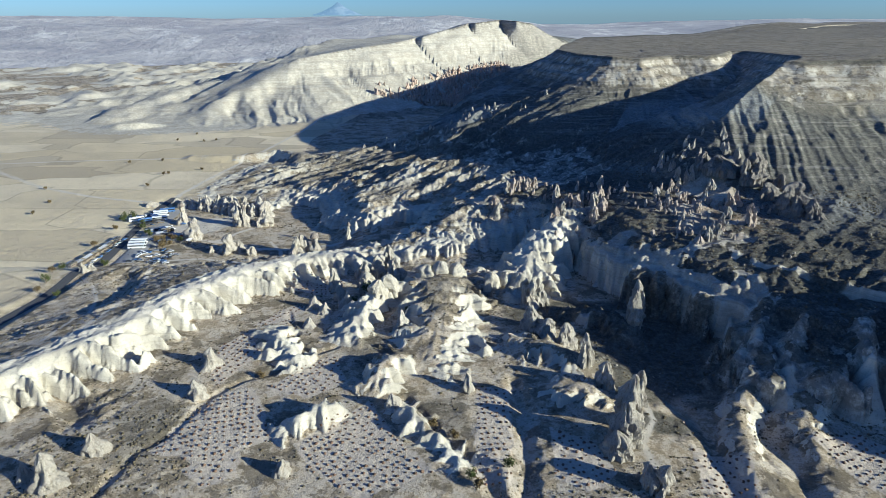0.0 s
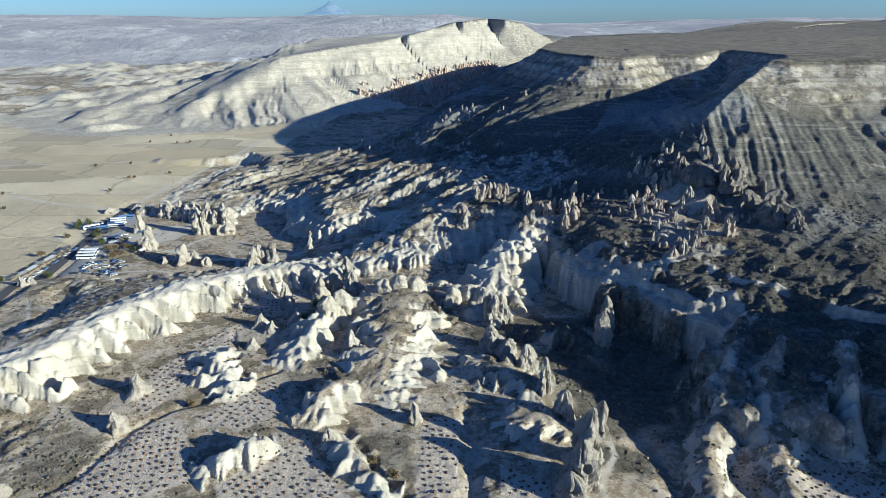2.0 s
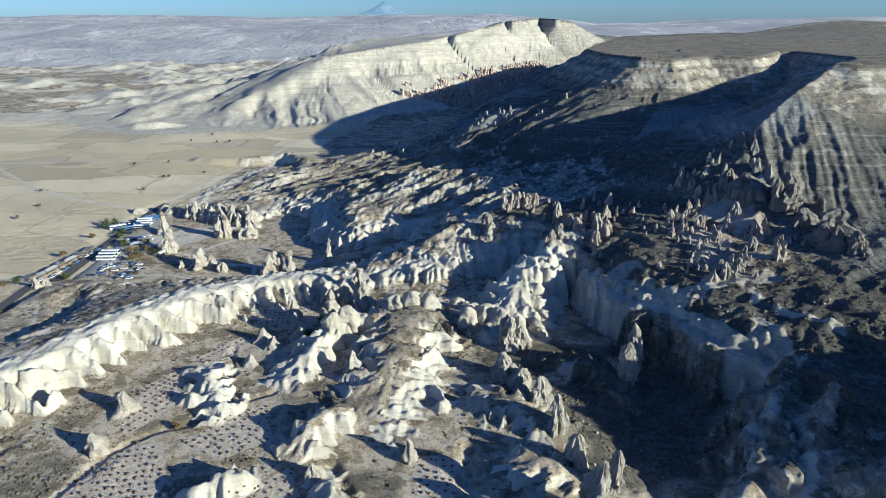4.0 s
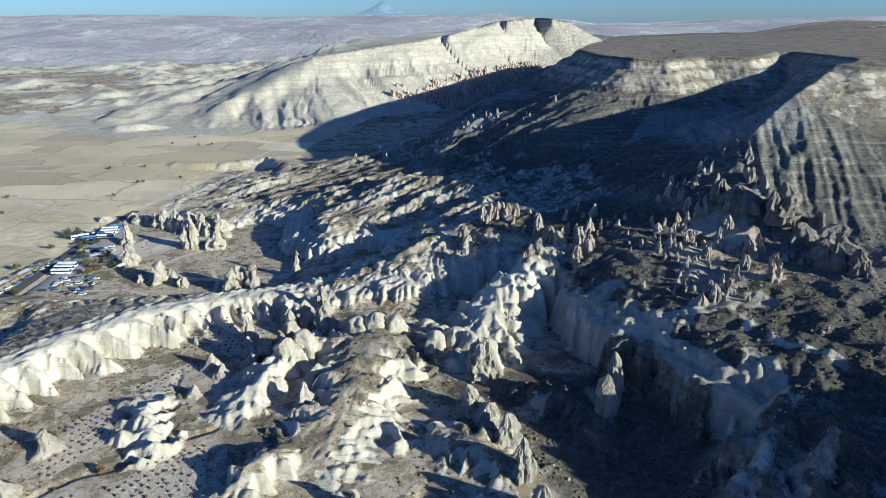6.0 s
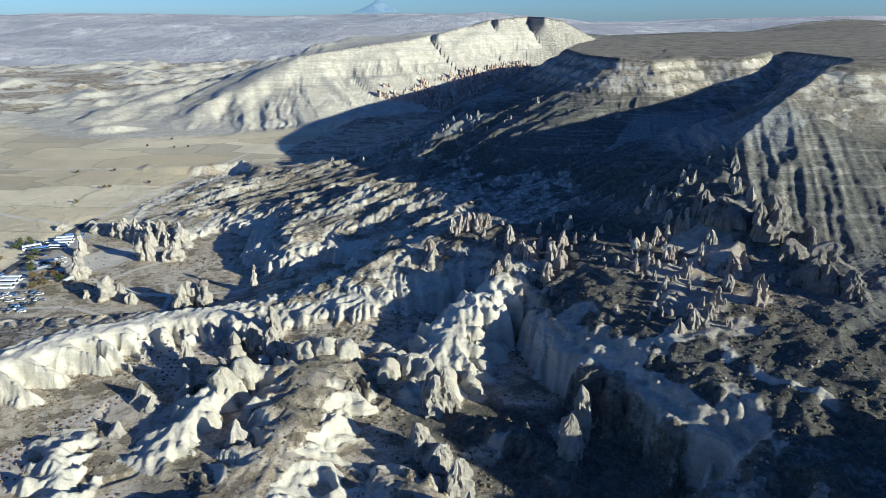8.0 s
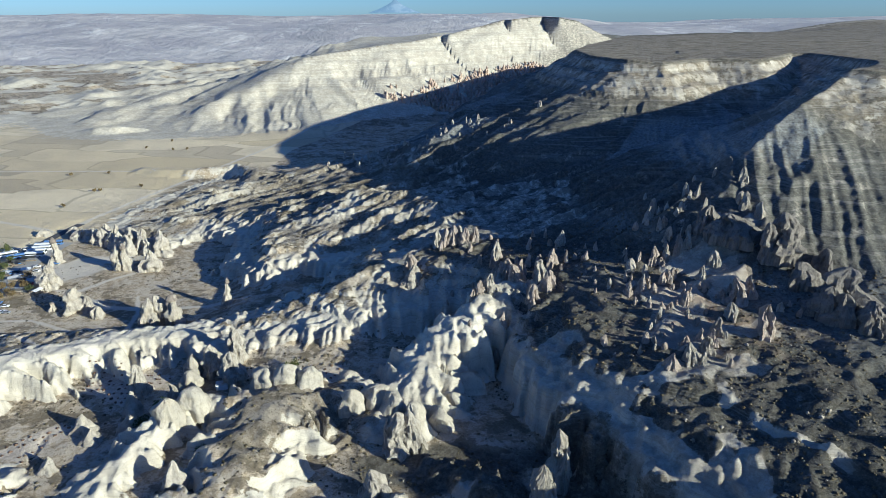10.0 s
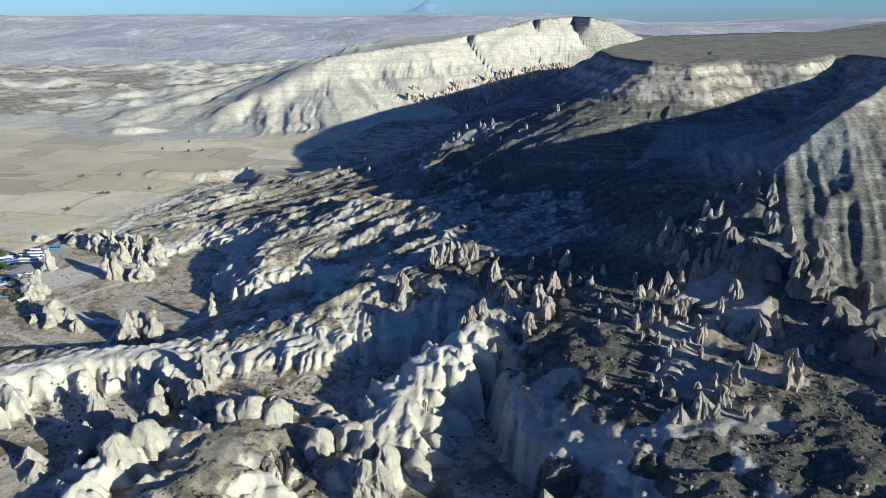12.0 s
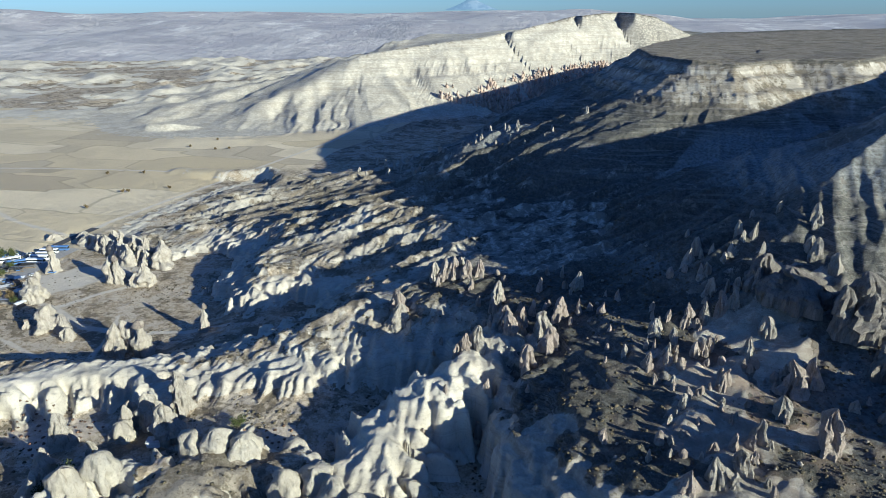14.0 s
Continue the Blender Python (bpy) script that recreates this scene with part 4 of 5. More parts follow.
def tower(spec, material, name, label, group, kind="cone", seed=0, peaks=0):
    """One rock tower from x, y, height, radius, standing on the land."""
    x, y, h, r = spec
    rnd = random.Random(seed)
    lean = (rnd.uniform(-0.16, 0.16) * h * 0.5, rnd.uniform(-0.16, 0.16) * h * 0.5)
    squash, turn = rnd.uniform(0.7, 0.95), rnd.uniform(0, 3.1)
    calm = material is WHITE_ROCK
    bm = rock_body(kind, seed + 1, h, r, lean, squash, turn, calm=calm)
    ob = part(name, bm, material, None, "", calm or material is PALE_ROCK)
    ob.location = (x, y, ground_at(x, y))
    tagged(ob, label, "rock", group)
    for k in range(peaks):
        a = rnd.uniform(0, 6.28)
        h2, r2 = h * rnd.uniform(0.45, 0.85), r * rnd.uniform(0.35, 0.6)
        bm = rock_body("crag" if k % 2 else "spire", seed * 3 + k + 501, h2, r2, (0, 0), rnd.uniform(0.7, 1), rnd.uniform(0, 3), 18, 14)
        bmesh.ops.translate(bm, verts=bm.verts, vec=(math.cos(a) * r * rnd.uniform(0.45, 0.9), math.sin(a) * r * rnd.uniform(0.45, 0.9), -0.5))
        part("peak", bm, material, ob)
    if kind == "neck":
        part("cap", cap_body(seed, h * 0.24, r, h * 0.80, (lean[0] * 0.8, lean[1] * 0.8)), CAP_ROCK, ob, "darker basalt cap stone", True)
    return ob


DARK_ROCK = rock_material("dark_tuff", (0.33, 0.30, 0.26), (0.25, 0.225, 0.195), (0.13, 0.115, 0.10))
CAP_ROCK = rock_material("cap_stone", (0.34, 0.29, 0.24), (0.25, 0.21, 0.18), (0.13, 0.11, 0.10))

# cones that stand free on the vineyard floor: x, y, height, radius
VALLEY_CONES = [(-108, 251, 10, 6), (-106, 228, 8, 5.5), (-131, 192, 9, 5), (-139, 175, 14, 7), (-149, 178, 7, 3), (-58, 181, 6.5, 4),
                (11, 231, 9, 4), (-21, 218, 6, 4), (-20, 283, 11, 5), (-59, 321, 10, 5), (-71, 309, 8, 4.5), (-64, 304, 6, 4),
                (-47, 347, 12, 4.5), (-53, 312, 9, 5.5), (-70, 288, 5, 4), (-50, 353, 9, 5)]
VALLEY_SPIRES = [(-64, 334, 14, 4.5), (-46, 329, 10, 3), (-40, 352, 15, 5), (-33, 361, 17, 5), (-28, 345, 16, 6),
                 (65, 247, 15, 4.5), (70, 231, 13, 5), (60, 268, 12, 6), (53, 279, 9, 6), (46, 285, 13, 6), (48, 309, 17, 6), (53, 311, 16, 5),
                 (69, 196, 18, 7), (73, 206, 23, 6), (82, 221, 17, 4), (65, 189, 10, 6), (75, 170, 12, 4.5), (72, 173, 10, 4),
                 (97, 284, 21, 4.6), (104, 300, 22, 4.2)]
WHITE_DOMES = [(-46, 343, 7, 5), (-9, 333, 6, 5.5), (-1, 335, 6, 5.5), (8, 337, 7, 6), (28, 326, 8, 5), (43, 326, 8, 6), (52, 320, 9, 5.5),
               (61, 325, 8, 6), (36, 331, 7, 6), (67, 335, 8, 5), (22, 346, 8, 6), (-36, 308, 9, 5), (-30, 316, 9, 6)]
PARK_CHIMNEYS = [(-103, 408, 16, 7), (-98, 411, 16, 4.5), (-90, 409, 17, 7), (-98, 403, 6, 3.2), (-154, 420, 14, 8), (-137, 413, 7, 4.5),
                 (-167, 418, 5, 3), (-192, 448, 14, 8), (-191, 450, 16, 5), (-213, 485, 18, 5), (-166, 480, 17, 5.5), (-161, 479, 18, 5),
                 (-144, 482, 14, 8), (-148, 479, 8, 3.5), (-70, 430, 15, 3.2), (-231, 367, 7, 3.5), (-229, 372, 5, 3)]
PARK_CLUSTER = [(-231, 533, 8, 6), (-222, 530, 9, 5), (-212, 524, 12, 6), (-204, 522, 13, 6), (-196, 518, 11, 5), (-188, 515, 13, 6),
                (-181, 511, 12, 5), (-176, 507, 14, 6), (-170, 511, 12, 5), (-163, 507, 11, 5), (-152, 508, 13, 7), (-200, 531, 13, 6),
                (-186, 527, 12, 6), (-174, 522, 13, 6), (-241, 540, 6, 5), (-263, 537, 5, 6), (-160, 520, 12, 6), (-214, 540, 9, 6)]
for i, p in enumerate(VALLEY_CONES):
    tower(p, PALE_ROCK, "rock_cone", "pale tuff cone standing on the vineyard floor", "cones on the valley floor", "cone", 10 + i)
for i, p in enumerate(VALLEY_SPIRES):
    tower(p, GREY_ROCK, "rock_spire", "tall weathered grey tuff spire with furrowed sides", "spires in the valley", "spire", 40 + i, 1 if i in (5, 9, 10, 11, 12, 13, 18, 19) else 0)
for i, p in enumerate(WHITE_DOMES):
    tower(p, WHITE_ROCK, "rock_dome", "smooth rounded white tuff dome below the ridge", "white domes", "dome", 70 + i)
for i, p in enumerate(PARK_CHIMNEYS):
    tower(p, PALE_ROCK, "fairy_chimney", "tall cream tuff chimney near the car park", "chimneys near the car park", "neck" if i in (2, 6, 9, 11, 14) else "crag" if i % 3 else "cone", 90 + i, 1 if i in (0, 4, 7, 12) else 0)
for i, p in enumerate(PARK_CLUSTER):
    tower(p, PALE_ROCK, "rock_cone", "cream tuff cone in a crowded row of cones", "cones behind the car park", "cone" if i % 2 else "spire", 120 + i)

# pinnacles on the shaded bench
BENCH = [(47, 440, 9, 2.8), (51, 441, 10, 2.6), (55, 441, 11, 3), (58, 443, 8, 2.4), (62, 440, 9, 3), (67, 442, 7, 2.5), (79, 418, 10, 3.5),
         (70, 381, 6, 2.4), (73, 382, 6, 2.4), (77, 384, 9, 4), (91, 396, 8, 3), (96, 375, 9, 4), (111, 423, 8, 3), (84, 400, 9, 4), (88, 391, 8, 3.4),
         (100, 392, 9, 4), (105, 400, 8, 3), (36, 419, 10, 4), (38, 412, 11, 4.5), (103, 382, 8, 4)]
SLOPE = [(137, 384, 7, 2.6), (148, 390, 8, 3), (153, 391, 7, 2.4), (158, 392, 9, 2.8), (162, 394, 7, 2.2), (169, 398, 8, 2.4), (170, 381, 7, 3),
         (173, 360, 12, 5), (160, 338, 8, 2.8), (176, 337, 14, 4.5), (148, 324, 8, 3.4), (141, 321, 6, 2.4), (154, 328, 7, 2.6), (134, 368, 6, 2.4),
         (140, 372, 5, 2), (150, 375, 6, 2.4), (163, 372, 7, 2.4), (155, 360, 7, 2.8), (168, 349, 7, 2.4), (178, 362, 10, 3.4)]
for i, p in enumerate(BENCH):
    tower(p, PINK_ROCK if i % 3 else GREY_ROCK, "rock_pinnacle", "small pinkish tuff pinnacle on the dark bench", "pinnacles on the bench", "crag" if i % 2 else "spire", 150 + i)
for i, p in enumerate(SLOPE):
    tower((p[0], p[1], p[2] * 0.9, p[3]), PINK_ROCK if i % 2 else GREY_ROCK, "rock_pinnacle", "rust-tinged tuff pinnacle on the brown slope", "pinnacles on the slope", "cone" if i % 3 else "spire", 180 + i)
BIG_ROCKS = [(195, 382, 17, 9), (206, 352, 17, 10), (200, 368, 8, 6), (180, 393, 9, 11), (211, 338, 10, 7), (172, 403, 10, 7), (209, 374, 9, 4)]
for i, p in enumerate(BIG_ROCKS):
    tower(p, DARK_ROCK, "rock_outcrop", "large craggy grey outcrop at the foot of the slope", "outcrops", "crag", 210 + i, 5)

# ---- many small pinnacles ----
def variants(material, count, seed, kinds):
    """A few rock meshes that many small pinnacles share."""
    made = []
    for i in range(count):
        bm = rock_body(kinds[i % len(kinds)], seed + i, 6.0, 2.2, (0.4 * (i % 3 - 1), 0.3), 0.85, i, 14, 12, 1.5)
        mesh = bpy.data.meshes.new("rock_pinnacle")
        bm.to_mesh(mesh)
        bm.free()
        mesh.materials.append(material)
        made.append(mesh)
    return made


def strew(spots, meshes, label, group, low, high, rnd):
    """Small pinnacles of shared meshes on the land."""
    xs, ys = np.array([p[0] for p in spots]), np.array([p[1] for p in spots])
    for x, y, z in zip(xs, ys, land(xs, ys)[0]):
        ob = new("rock_pinnacle", rnd.choice(meshes))
        k = rnd.uniform(low, high)
        ob.matrix_basis = pose(x, y, z, 0, 0, rnd.uniform(0, 360)) @ Matrix.Diagonal((k, k, k * rnd.uniform(0.8, 1.4), 1))
        tagged(ob, label, "rock", group)


rnd = random.Random(5)
SMALL_PINK = variants(PINK_ROCK, 5, 300, ("spire", "cone", "crag"))
SMALL_GREY = variants(GREY_ROCK, 5, 320, ("spire", "crag", "cone"))
bench_spots = [(rnd.gauss(86, 17), rnd.gauss(402, 16)) for _ in range(70)]
slope_spots = [(rnd.gauss(154, 15), rnd.gauss(364, 22)) for _ in range(90)]
toe_spots = []
for _ in range(60):
    k = rnd.random()
    toe_spots.append((-70 + 165 * k + rnd.gauss(0, 10), 700 - 45 * k + rnd.gauss(0, 18)))
spur_spots = [(rnd.uniform(150, 195), rnd.uniform(398, 440)) for _ in range(26)]
strew(bench_spots, SMALL_PINK, "small pinkish tuff pinnacle on the dark bench", "pinnacles on the bench", 0.35, 0.85, rnd)
strew(slope_spots, SMALL_PINK + SMALL_GREY[:2], "rust-tinged tuff pinnacle on the brown slope", "pinnacles on the slope", 0.3, 0.75, rnd)
strew(toe_spots, SMALL_GREY, "grey pinnacle on the toe of the table mountain", "pinnacles on the mountain toe", 0.4, 1.0, rnd)
strew(spur_spots, SMALL_GREY, "grey pinnacle on the shaded spur", "pinnacles on the spur", 0.5, 1.2, rnd)


# ---- joined small stuff: vines, bushes, stones, far pinnacles ----
def clumps(name, xs, ys, sizes, material, label, category, seed, tall=0.7, sides=6, kind="stuff"):
    """Uneven low tufts or stones, joined into one mesh."""
    rg = np.random.default_rng(seed)
    zs = land(xs, ys)[0]
    n, rings = len(xs), 3
    verts, faces = [], []
    ang = np.arange(sides) * 2 * math.pi / sides
    per = sides * rings + 1
    co = np.zeros((n, per, 3))
    for r, (rad, hgt) in enumerate(((0.9, -0.25), (1.0, 0.35), (0.55, 0.85))):
        k = rg.uniform(0.55, 1.35, (n, sides)) * rad * sizes[:, None]
        turn = ang[None] + rg.uniform(0, 6.28, n)[:, None]
        co[:, r * sides:(r + 1) * sides, 0] = xs[:, None] + k * np.cos(turn)
        co[:, r * sides:(r + 1) * sides, 1] = ys[:, None] + k * np.sin(turn)
        co[:, r * sides:(r + 1) * sides, 2] = zs[:, None] + sizes[:, None] * tall * (hgt + rg.uniform(-0.2, 0.3, (n, sides)) * (r > 0))
    co[:, -1] = np.stack([xs, ys, zs + sizes * tall * rg.uniform(0.9, 1.4, n)], -1)
    one = []
    for r in range(rings - 1):
        for j in range(sides):
            a, b = r * sides + j, r * sides + (j + 1) % sides
            one += [(a, b, b + sides), (a, b + sides, a + sides)]
    one += [((rings - 1) * sides + j, (rings - 1) * sides + (j + 1) % sides, per - 1) for j in range(sides)]
    tri = (np.array(one)[None] + (np.arange(n) * per)[:, None, None]).reshape(-1, 3)
    mesh = bpy.data.meshes.new(name)
    mesh.vertices.add(n * per)
    mesh.vertices.foreach_set("co", co.reshape(-1).astype(np.float32))
    mesh.loops.add(tri.size)
    mesh.loops.foreach_set("vertex_index", tri.reshape(-1).astype(np.int32))
    mesh.polygons.add(len(tri))
    mesh.polygons.foreach_set("loop_start", np.arange(0, tri.size, 3, dtype=np.int32))
    mesh.update()
    mesh.materials.append(material)
    return tagged(new(name, mesh), label, category, kind=kind)


def island_material(name, colors, rough=0.9):
    """Colour that varies from tuft to tuft."""
    n = Nodes(name, rough)
    geo = n.put("ShaderNodeNewGeometry")
    c = n.mix(geo.outputs["Random Per Island"], colors[0], colors[1])
    return n.done(n.mix(n.span(n.noise(2.5, 4), 0.4, 0.65, 0, 0.6), c, colors[2]))


VINE = island_material("vine_wood", ((0.13, 0.085, 0.06), (0.24, 0.15, 0.105), (0.07, 0.055, 0.045)))
BUSH = island_material("dry_scrub", ((0.10, 0.085, 0.055), (0.19, 0.155, 0.10), (0.06, 0.05, 0.035)))
STONE = island_material("loose_stone", ((0.24, 0.21, 0.17), (0.40, 0.36, 0.30), (0.18, 0.155, 0.125)))
RED_STONE = island_material("red_tuff", ((0.46, 0.34, 0.27), (0.56, 0.46, 0.38), (0.36, 0.26, 0.20)))

for i, (poly, turn) in enumerate(VINEYARDS):
    cx, cy = sum(p[0] for p in poly) / len(poly), sum(p[1] for p in poly) / len(poly)
    u, v = np.meshgrid(np.arange(-40, 40, 2.7), np.arange(-40, 40, 3.2))
    rg = np.random.default_rng(400 + i)
    u, v = (u + rg.normal(0, 0.35, u.shape)).ravel(), (v + rg.normal(0, 0.35, v.shape)).ravel()
    c, s_ = math.cos(radians(turn)), math.sin(radians(turn))
    xs, ys = cx + u * c - v * s_, cy + u * s_ + v * c
    keep = within(xs, ys, poly) & (rg.random(xs.shape) < 0.88)
    clumps("vineyard", xs[keep], ys[keep], rg.uniform(0.45, 0.8, keep.sum()), VINE, "rows of bare brown vines on pale soil", "vines", 420 + i)

rg = np.random.default_rng(77)
# dry scrub where the land is not bare rock
xs, ys = rg.uniform(-230, 260, 110000), 165 + 480 * rg.random(110000) ** 1.2
h, bare_, scrub_, _, _, away_, _ = land(xs, ys)
patch = fbm(xs, ys, 25, 3, 501)
keep = (bare_ < 0.35) & (rg.random(xs.shape) < np.clip(0.14 + 0.5 * scrub_ + 0.45 * patch, 0.02, 0.95)) & (away_ > 135)
for poly, _ in VINEYARDS:
    keep &= ~within(xs, ys, poly)
clumps("scrub", xs[keep], ys[keep], 0.2 + rg.random(keep.sum()) ** 3 * 0.6, BUSH, "low dry brown scrub on the slopes", "scrub", 502, 0.6, 5)
# loose stones on the upland
xs, ys = rg.uniform(20, 300, 4200), rg.uniform(200, 560, 4200)
got = land(xs, ys)
keep = (got[2] > 0.6) & (got[5] > 130) & (fbm(xs, ys, 40, 3, 511) > 0.1)
clumps("stones", xs[keep], ys[keep], rg.uniform(0.2, 1.0, keep.sum()) ** 3 * 0.8, STONE, "loose pale stones on the dark slope", "stones", 512, 0.9, 5)
# red pinnacles below the pale mountain
xs, ys = rg.uniform(-130, 150, 9000), rg.uniform(1150, 1560, 9000)
far_ = land(xs, ys)[6]
keep = (far_ > 95) & (far_ < 245) & (rg.random(xs.shape) < step(80, 210, far_ + 60 * fbm(xs, ys, 60, 3, 523)))
clumps("pinnacles", xs[keep], ys[keep], rg.uniform(0.9, 1.9, keep.sum()) ** 2, RED_STONE, "reddish pinnacles at the foot of the pale mountain", "rocks", 522, 3.0, 6)

# ---- volcano far off ----
def volcano():
    bm = bmesh.new()
    rows, n = [], 40
    for r, z in ((330, 165), (210, 186), (130, 205), (70, 222), (30, 236), (10, 242)):
        rows.append([bm.verts.new((0.5 * r * math.cos(2 * math.pi * j / n) * (1 + 0.12 * noise.noise(Vector((math.cos(6.28 * j / n) * 2, math.sin(6.28 * j / n) * 2, r)))),
                                   0.3 * r * math.sin(2 * math.pi * j / n), z + 8 * noise.noise(Vector((j * 0.7, r, 1))))) for j in range(n)])
    for a, b in zip(rows, rows[1:]):
        for j in range(n):
            bm.faces.new((a[j], a[(j + 1) % n], b[(j + 1) % n], b[j]))
    bm.faces.new(rows[-1])
    nn = Nodes("far_snow_haze_glow", 1.0)
    # sky-blue glow painted on so that the cone fades as if in haze
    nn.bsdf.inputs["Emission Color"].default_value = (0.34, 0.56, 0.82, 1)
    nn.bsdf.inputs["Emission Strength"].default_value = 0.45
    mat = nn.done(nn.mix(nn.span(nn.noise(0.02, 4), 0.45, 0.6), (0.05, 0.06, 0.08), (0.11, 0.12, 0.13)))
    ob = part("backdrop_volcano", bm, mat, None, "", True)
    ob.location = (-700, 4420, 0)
    return tagged(ob, "faint snow-streaked volcano with a painted haze glow", "volcano", kind="structure")


volcano()


# ---- road and car park ----
def ribbon(name, pts, width, lift, material, label, category):
    """A strip of road laid on the land."""
    line = []
    for p, q in zip(pts, pts[1:]):
        k = max(1, int(math.hypot(q[0] - p[0], q[1] - p[1]) / 6))
        line += [(p[0] + (q[0] - p[0]) * i / k, p[1] + (q[1] - p[1]) * i / k) for i in range(k)]
    line.append(pts[-1])
    line = np.array(line, float)
    for _ in range(12):
        line[1:-1] = (line[:-2] + 2 * line[1:-1] + line[2:]) / 4
    way = np.gradient(line, axis=0)
    way /= np.linalg.norm(way, axis=1)[:, None]
    side = np.stack([-way[:, 1], way[:, 0]], -1)
    bm = bmesh.new()
    rows = []
    for k in (-0.5, -0.17, 0.17, 0.5):
        p = line + side * width * k
        z = land(p[:, 0], p[:, 1])[0]
        rows.append([bm.verts.new((a, b, c + lift)) for (a, b), c in zip(p, z)])
    for a, b in zip(rows, rows[1:]):
        for i in range(len(a) - 1):
            bm.faces.new((a[i], a[i + 1], b[i + 1], b[i]))
    return tagged(part(name, bm, material, None, "", True), label, category, kind="structure")


ribbon("road", ROAD, 7.0, 0.30, ASPHALT, "grey asphalt road past the car park", "road")
LOT = plain_material("gravel_lot", (0.40, 0.385, 0.36), 0.9)
ribbon("pavement", [(-222, 396), (-222, 420), (-226, 450), (-232, 480), (-236, 505), (-236, 522)], 15, 0.36, LOT, "pale gravel car park beside the road", "car park")

WHITE_PAINT = plain_material("white_paint", (0.78, 0.79, 0.80), 0.35, 0, 0.05)
SILVER_PAINT = plain_material("silver_paint", (0.46, 0.47, 0.49), 0.3, 0.5, 0.05)
DARK_PAINT = plain_material("dark_paint", (0.06, 0.065, 0.08), 0.3, 0, 0.05)
BLUE_PAINT = plain_material("blue_paint", (0.10, 0.20, 0.42), 0.35, 0, 0.05)
RED_PAINT = plain_material("red_canvas", (0.36, 0.05, 0.06), 0.6)
GLASS = plain_material("tinted_glass", (0.03, 0.035, 0.04), 0.1, 0, 0.02)
TYRE = plain_material("tyre_rubber", (0.03, 0.03, 0.03), 0.9)
TIN = plain_material("tin_roof", (0.62, 0.63, 0.64), 0.5, 0.2)
WOOD = plain_material("grey_wood", (0.25, 0.20, 0.15), 0.8)
LEAF = island_material("leaves", ((0.055, 0.075, 0.025), (0.11, 0.12, 0.045), (0.04, 0.05, 0.02)))
DRY_LEAF = island_material("autumn_leaves", ((0.13, 0.10, 0.05), (0.22, 0.16, 0.08), (0.08, 0.06, 0.035)))
BARK = plain_material("bark", (0.16, 0.12, 0.09), 0.9)


def wheel(bm, x, y, r, w):
    ring = [(r * math.cos(a), r * math.sin(a)) for a in [2 * math.pi * i / 12 for i in range(12)]]
    a = [bm.verts.new((x + p, y - w / 2, r + q)) for p, q in ring]
    b = [bm.verts.new((x + p, y + w / 2, r + q)) for p, q in ring]
    bm.faces.new(a)
    bm.faces.new(b[::-1])
    for i in range(12):
        bm.faces.new((a[i], b[i], b[(i + 1) % 12], a[(i + 1) % 12]))


def vehicle(name, size, label, category, paint, bus):
    """A parked bus or car, nose towards its x, standing on z 0."""
    w, d, h = size
    top = new(name)
    bm = bmesh.new()
    if bus:
        box(bm, 0, 0, 0.35, w, d, h - 0.35, 0.985)
        bmesh.ops.bevel(bm, geom=bm.edges[:], offset=0.14, segments=2, affect="EDGES")
    else:
        box(bm, 0, 0, 0.28, w, d, h * 0.42, 0.97)
        bmesh.ops.bevel(bm, geom=bm.edges[:], offset=0.10, segments=2, affect="EDGES")
    part("body", bm, paint, top, "", False)
    bm = bmesh.new()
    if bus:
        box(bm, -0.1, 0, h * 0.52, w - 0.7, d + 0.04, h * 0.26, 1.0)
        part("side_windows", bm, GLASS, top, "dark tinted window band")
        bm = bmesh.new()
        box(bm, w / 2 - 0.1, 0, h * 0.40, 0.26, d * 0.9, h * 0.42, 0.98)
        part("windscreen", bm, GLASS, top, "dark windscreen")
        bm = bmesh.new()
        box(bm, -w * 0.2, 0, h - 0.02, 2.2, d * 0.6, 0.22, 0.85)
        part("roof_unit", bm, SILVER_PAINT, top)
    else:
        box(bm, -w * 0.05, 0, 0.28 + h * 0.40, w * 0.58, d * 0.92, h * 0.34, 0.76)
        part("cabin", bm, GLASS, top, "dark glazed cabin")
        bm = bmesh.new()
        box(bm, -w * 0.05, 0, 0.28 + h * 0.74, w * 0.44, d * 0.70, 0.04, 0.95)
        part("roof", bm, paint, top)
    for x in (-w * 0.31, w * 0.31):
        for y in (-d / 2 + 0.1, d / 2 - 0.1):
            bm = bmesh.new()
            wheel(bm, x, y, 0.48 if bus else 0.31, 0.26)
            part("wheel", bm, TYRE, top)
    tagged(top, label, category, "parked vehicles")
    return top


def place(ob, x, y, turn, lift=0.0):
    return pose(x, y, ground_at(x, y) + lift, 0, 0, turn)


bus = vehicle("bus", (12, 2.55, 3.5), "white tour coach parked beside the road", "bus", WHITE_PAINT, True)
blue_bus = vehicle("bus", (12, 2.55, 3.5), "blue and dark coach in the car park", "bus", BLUE_PAINT, True)
cars = [vehicle("car", (4.3, 1.8, 1.5), label, "car", paint, False) for label, paint in (
    ("white car parked at the stalls", WHITE_PAINT), ("silver car parked at the stalls", SILVER_PAINT),
    ("black car parked at the stalls", DARK_PAINT), ("blue car parked at the stalls", BLUE_PAINT))]
first = True
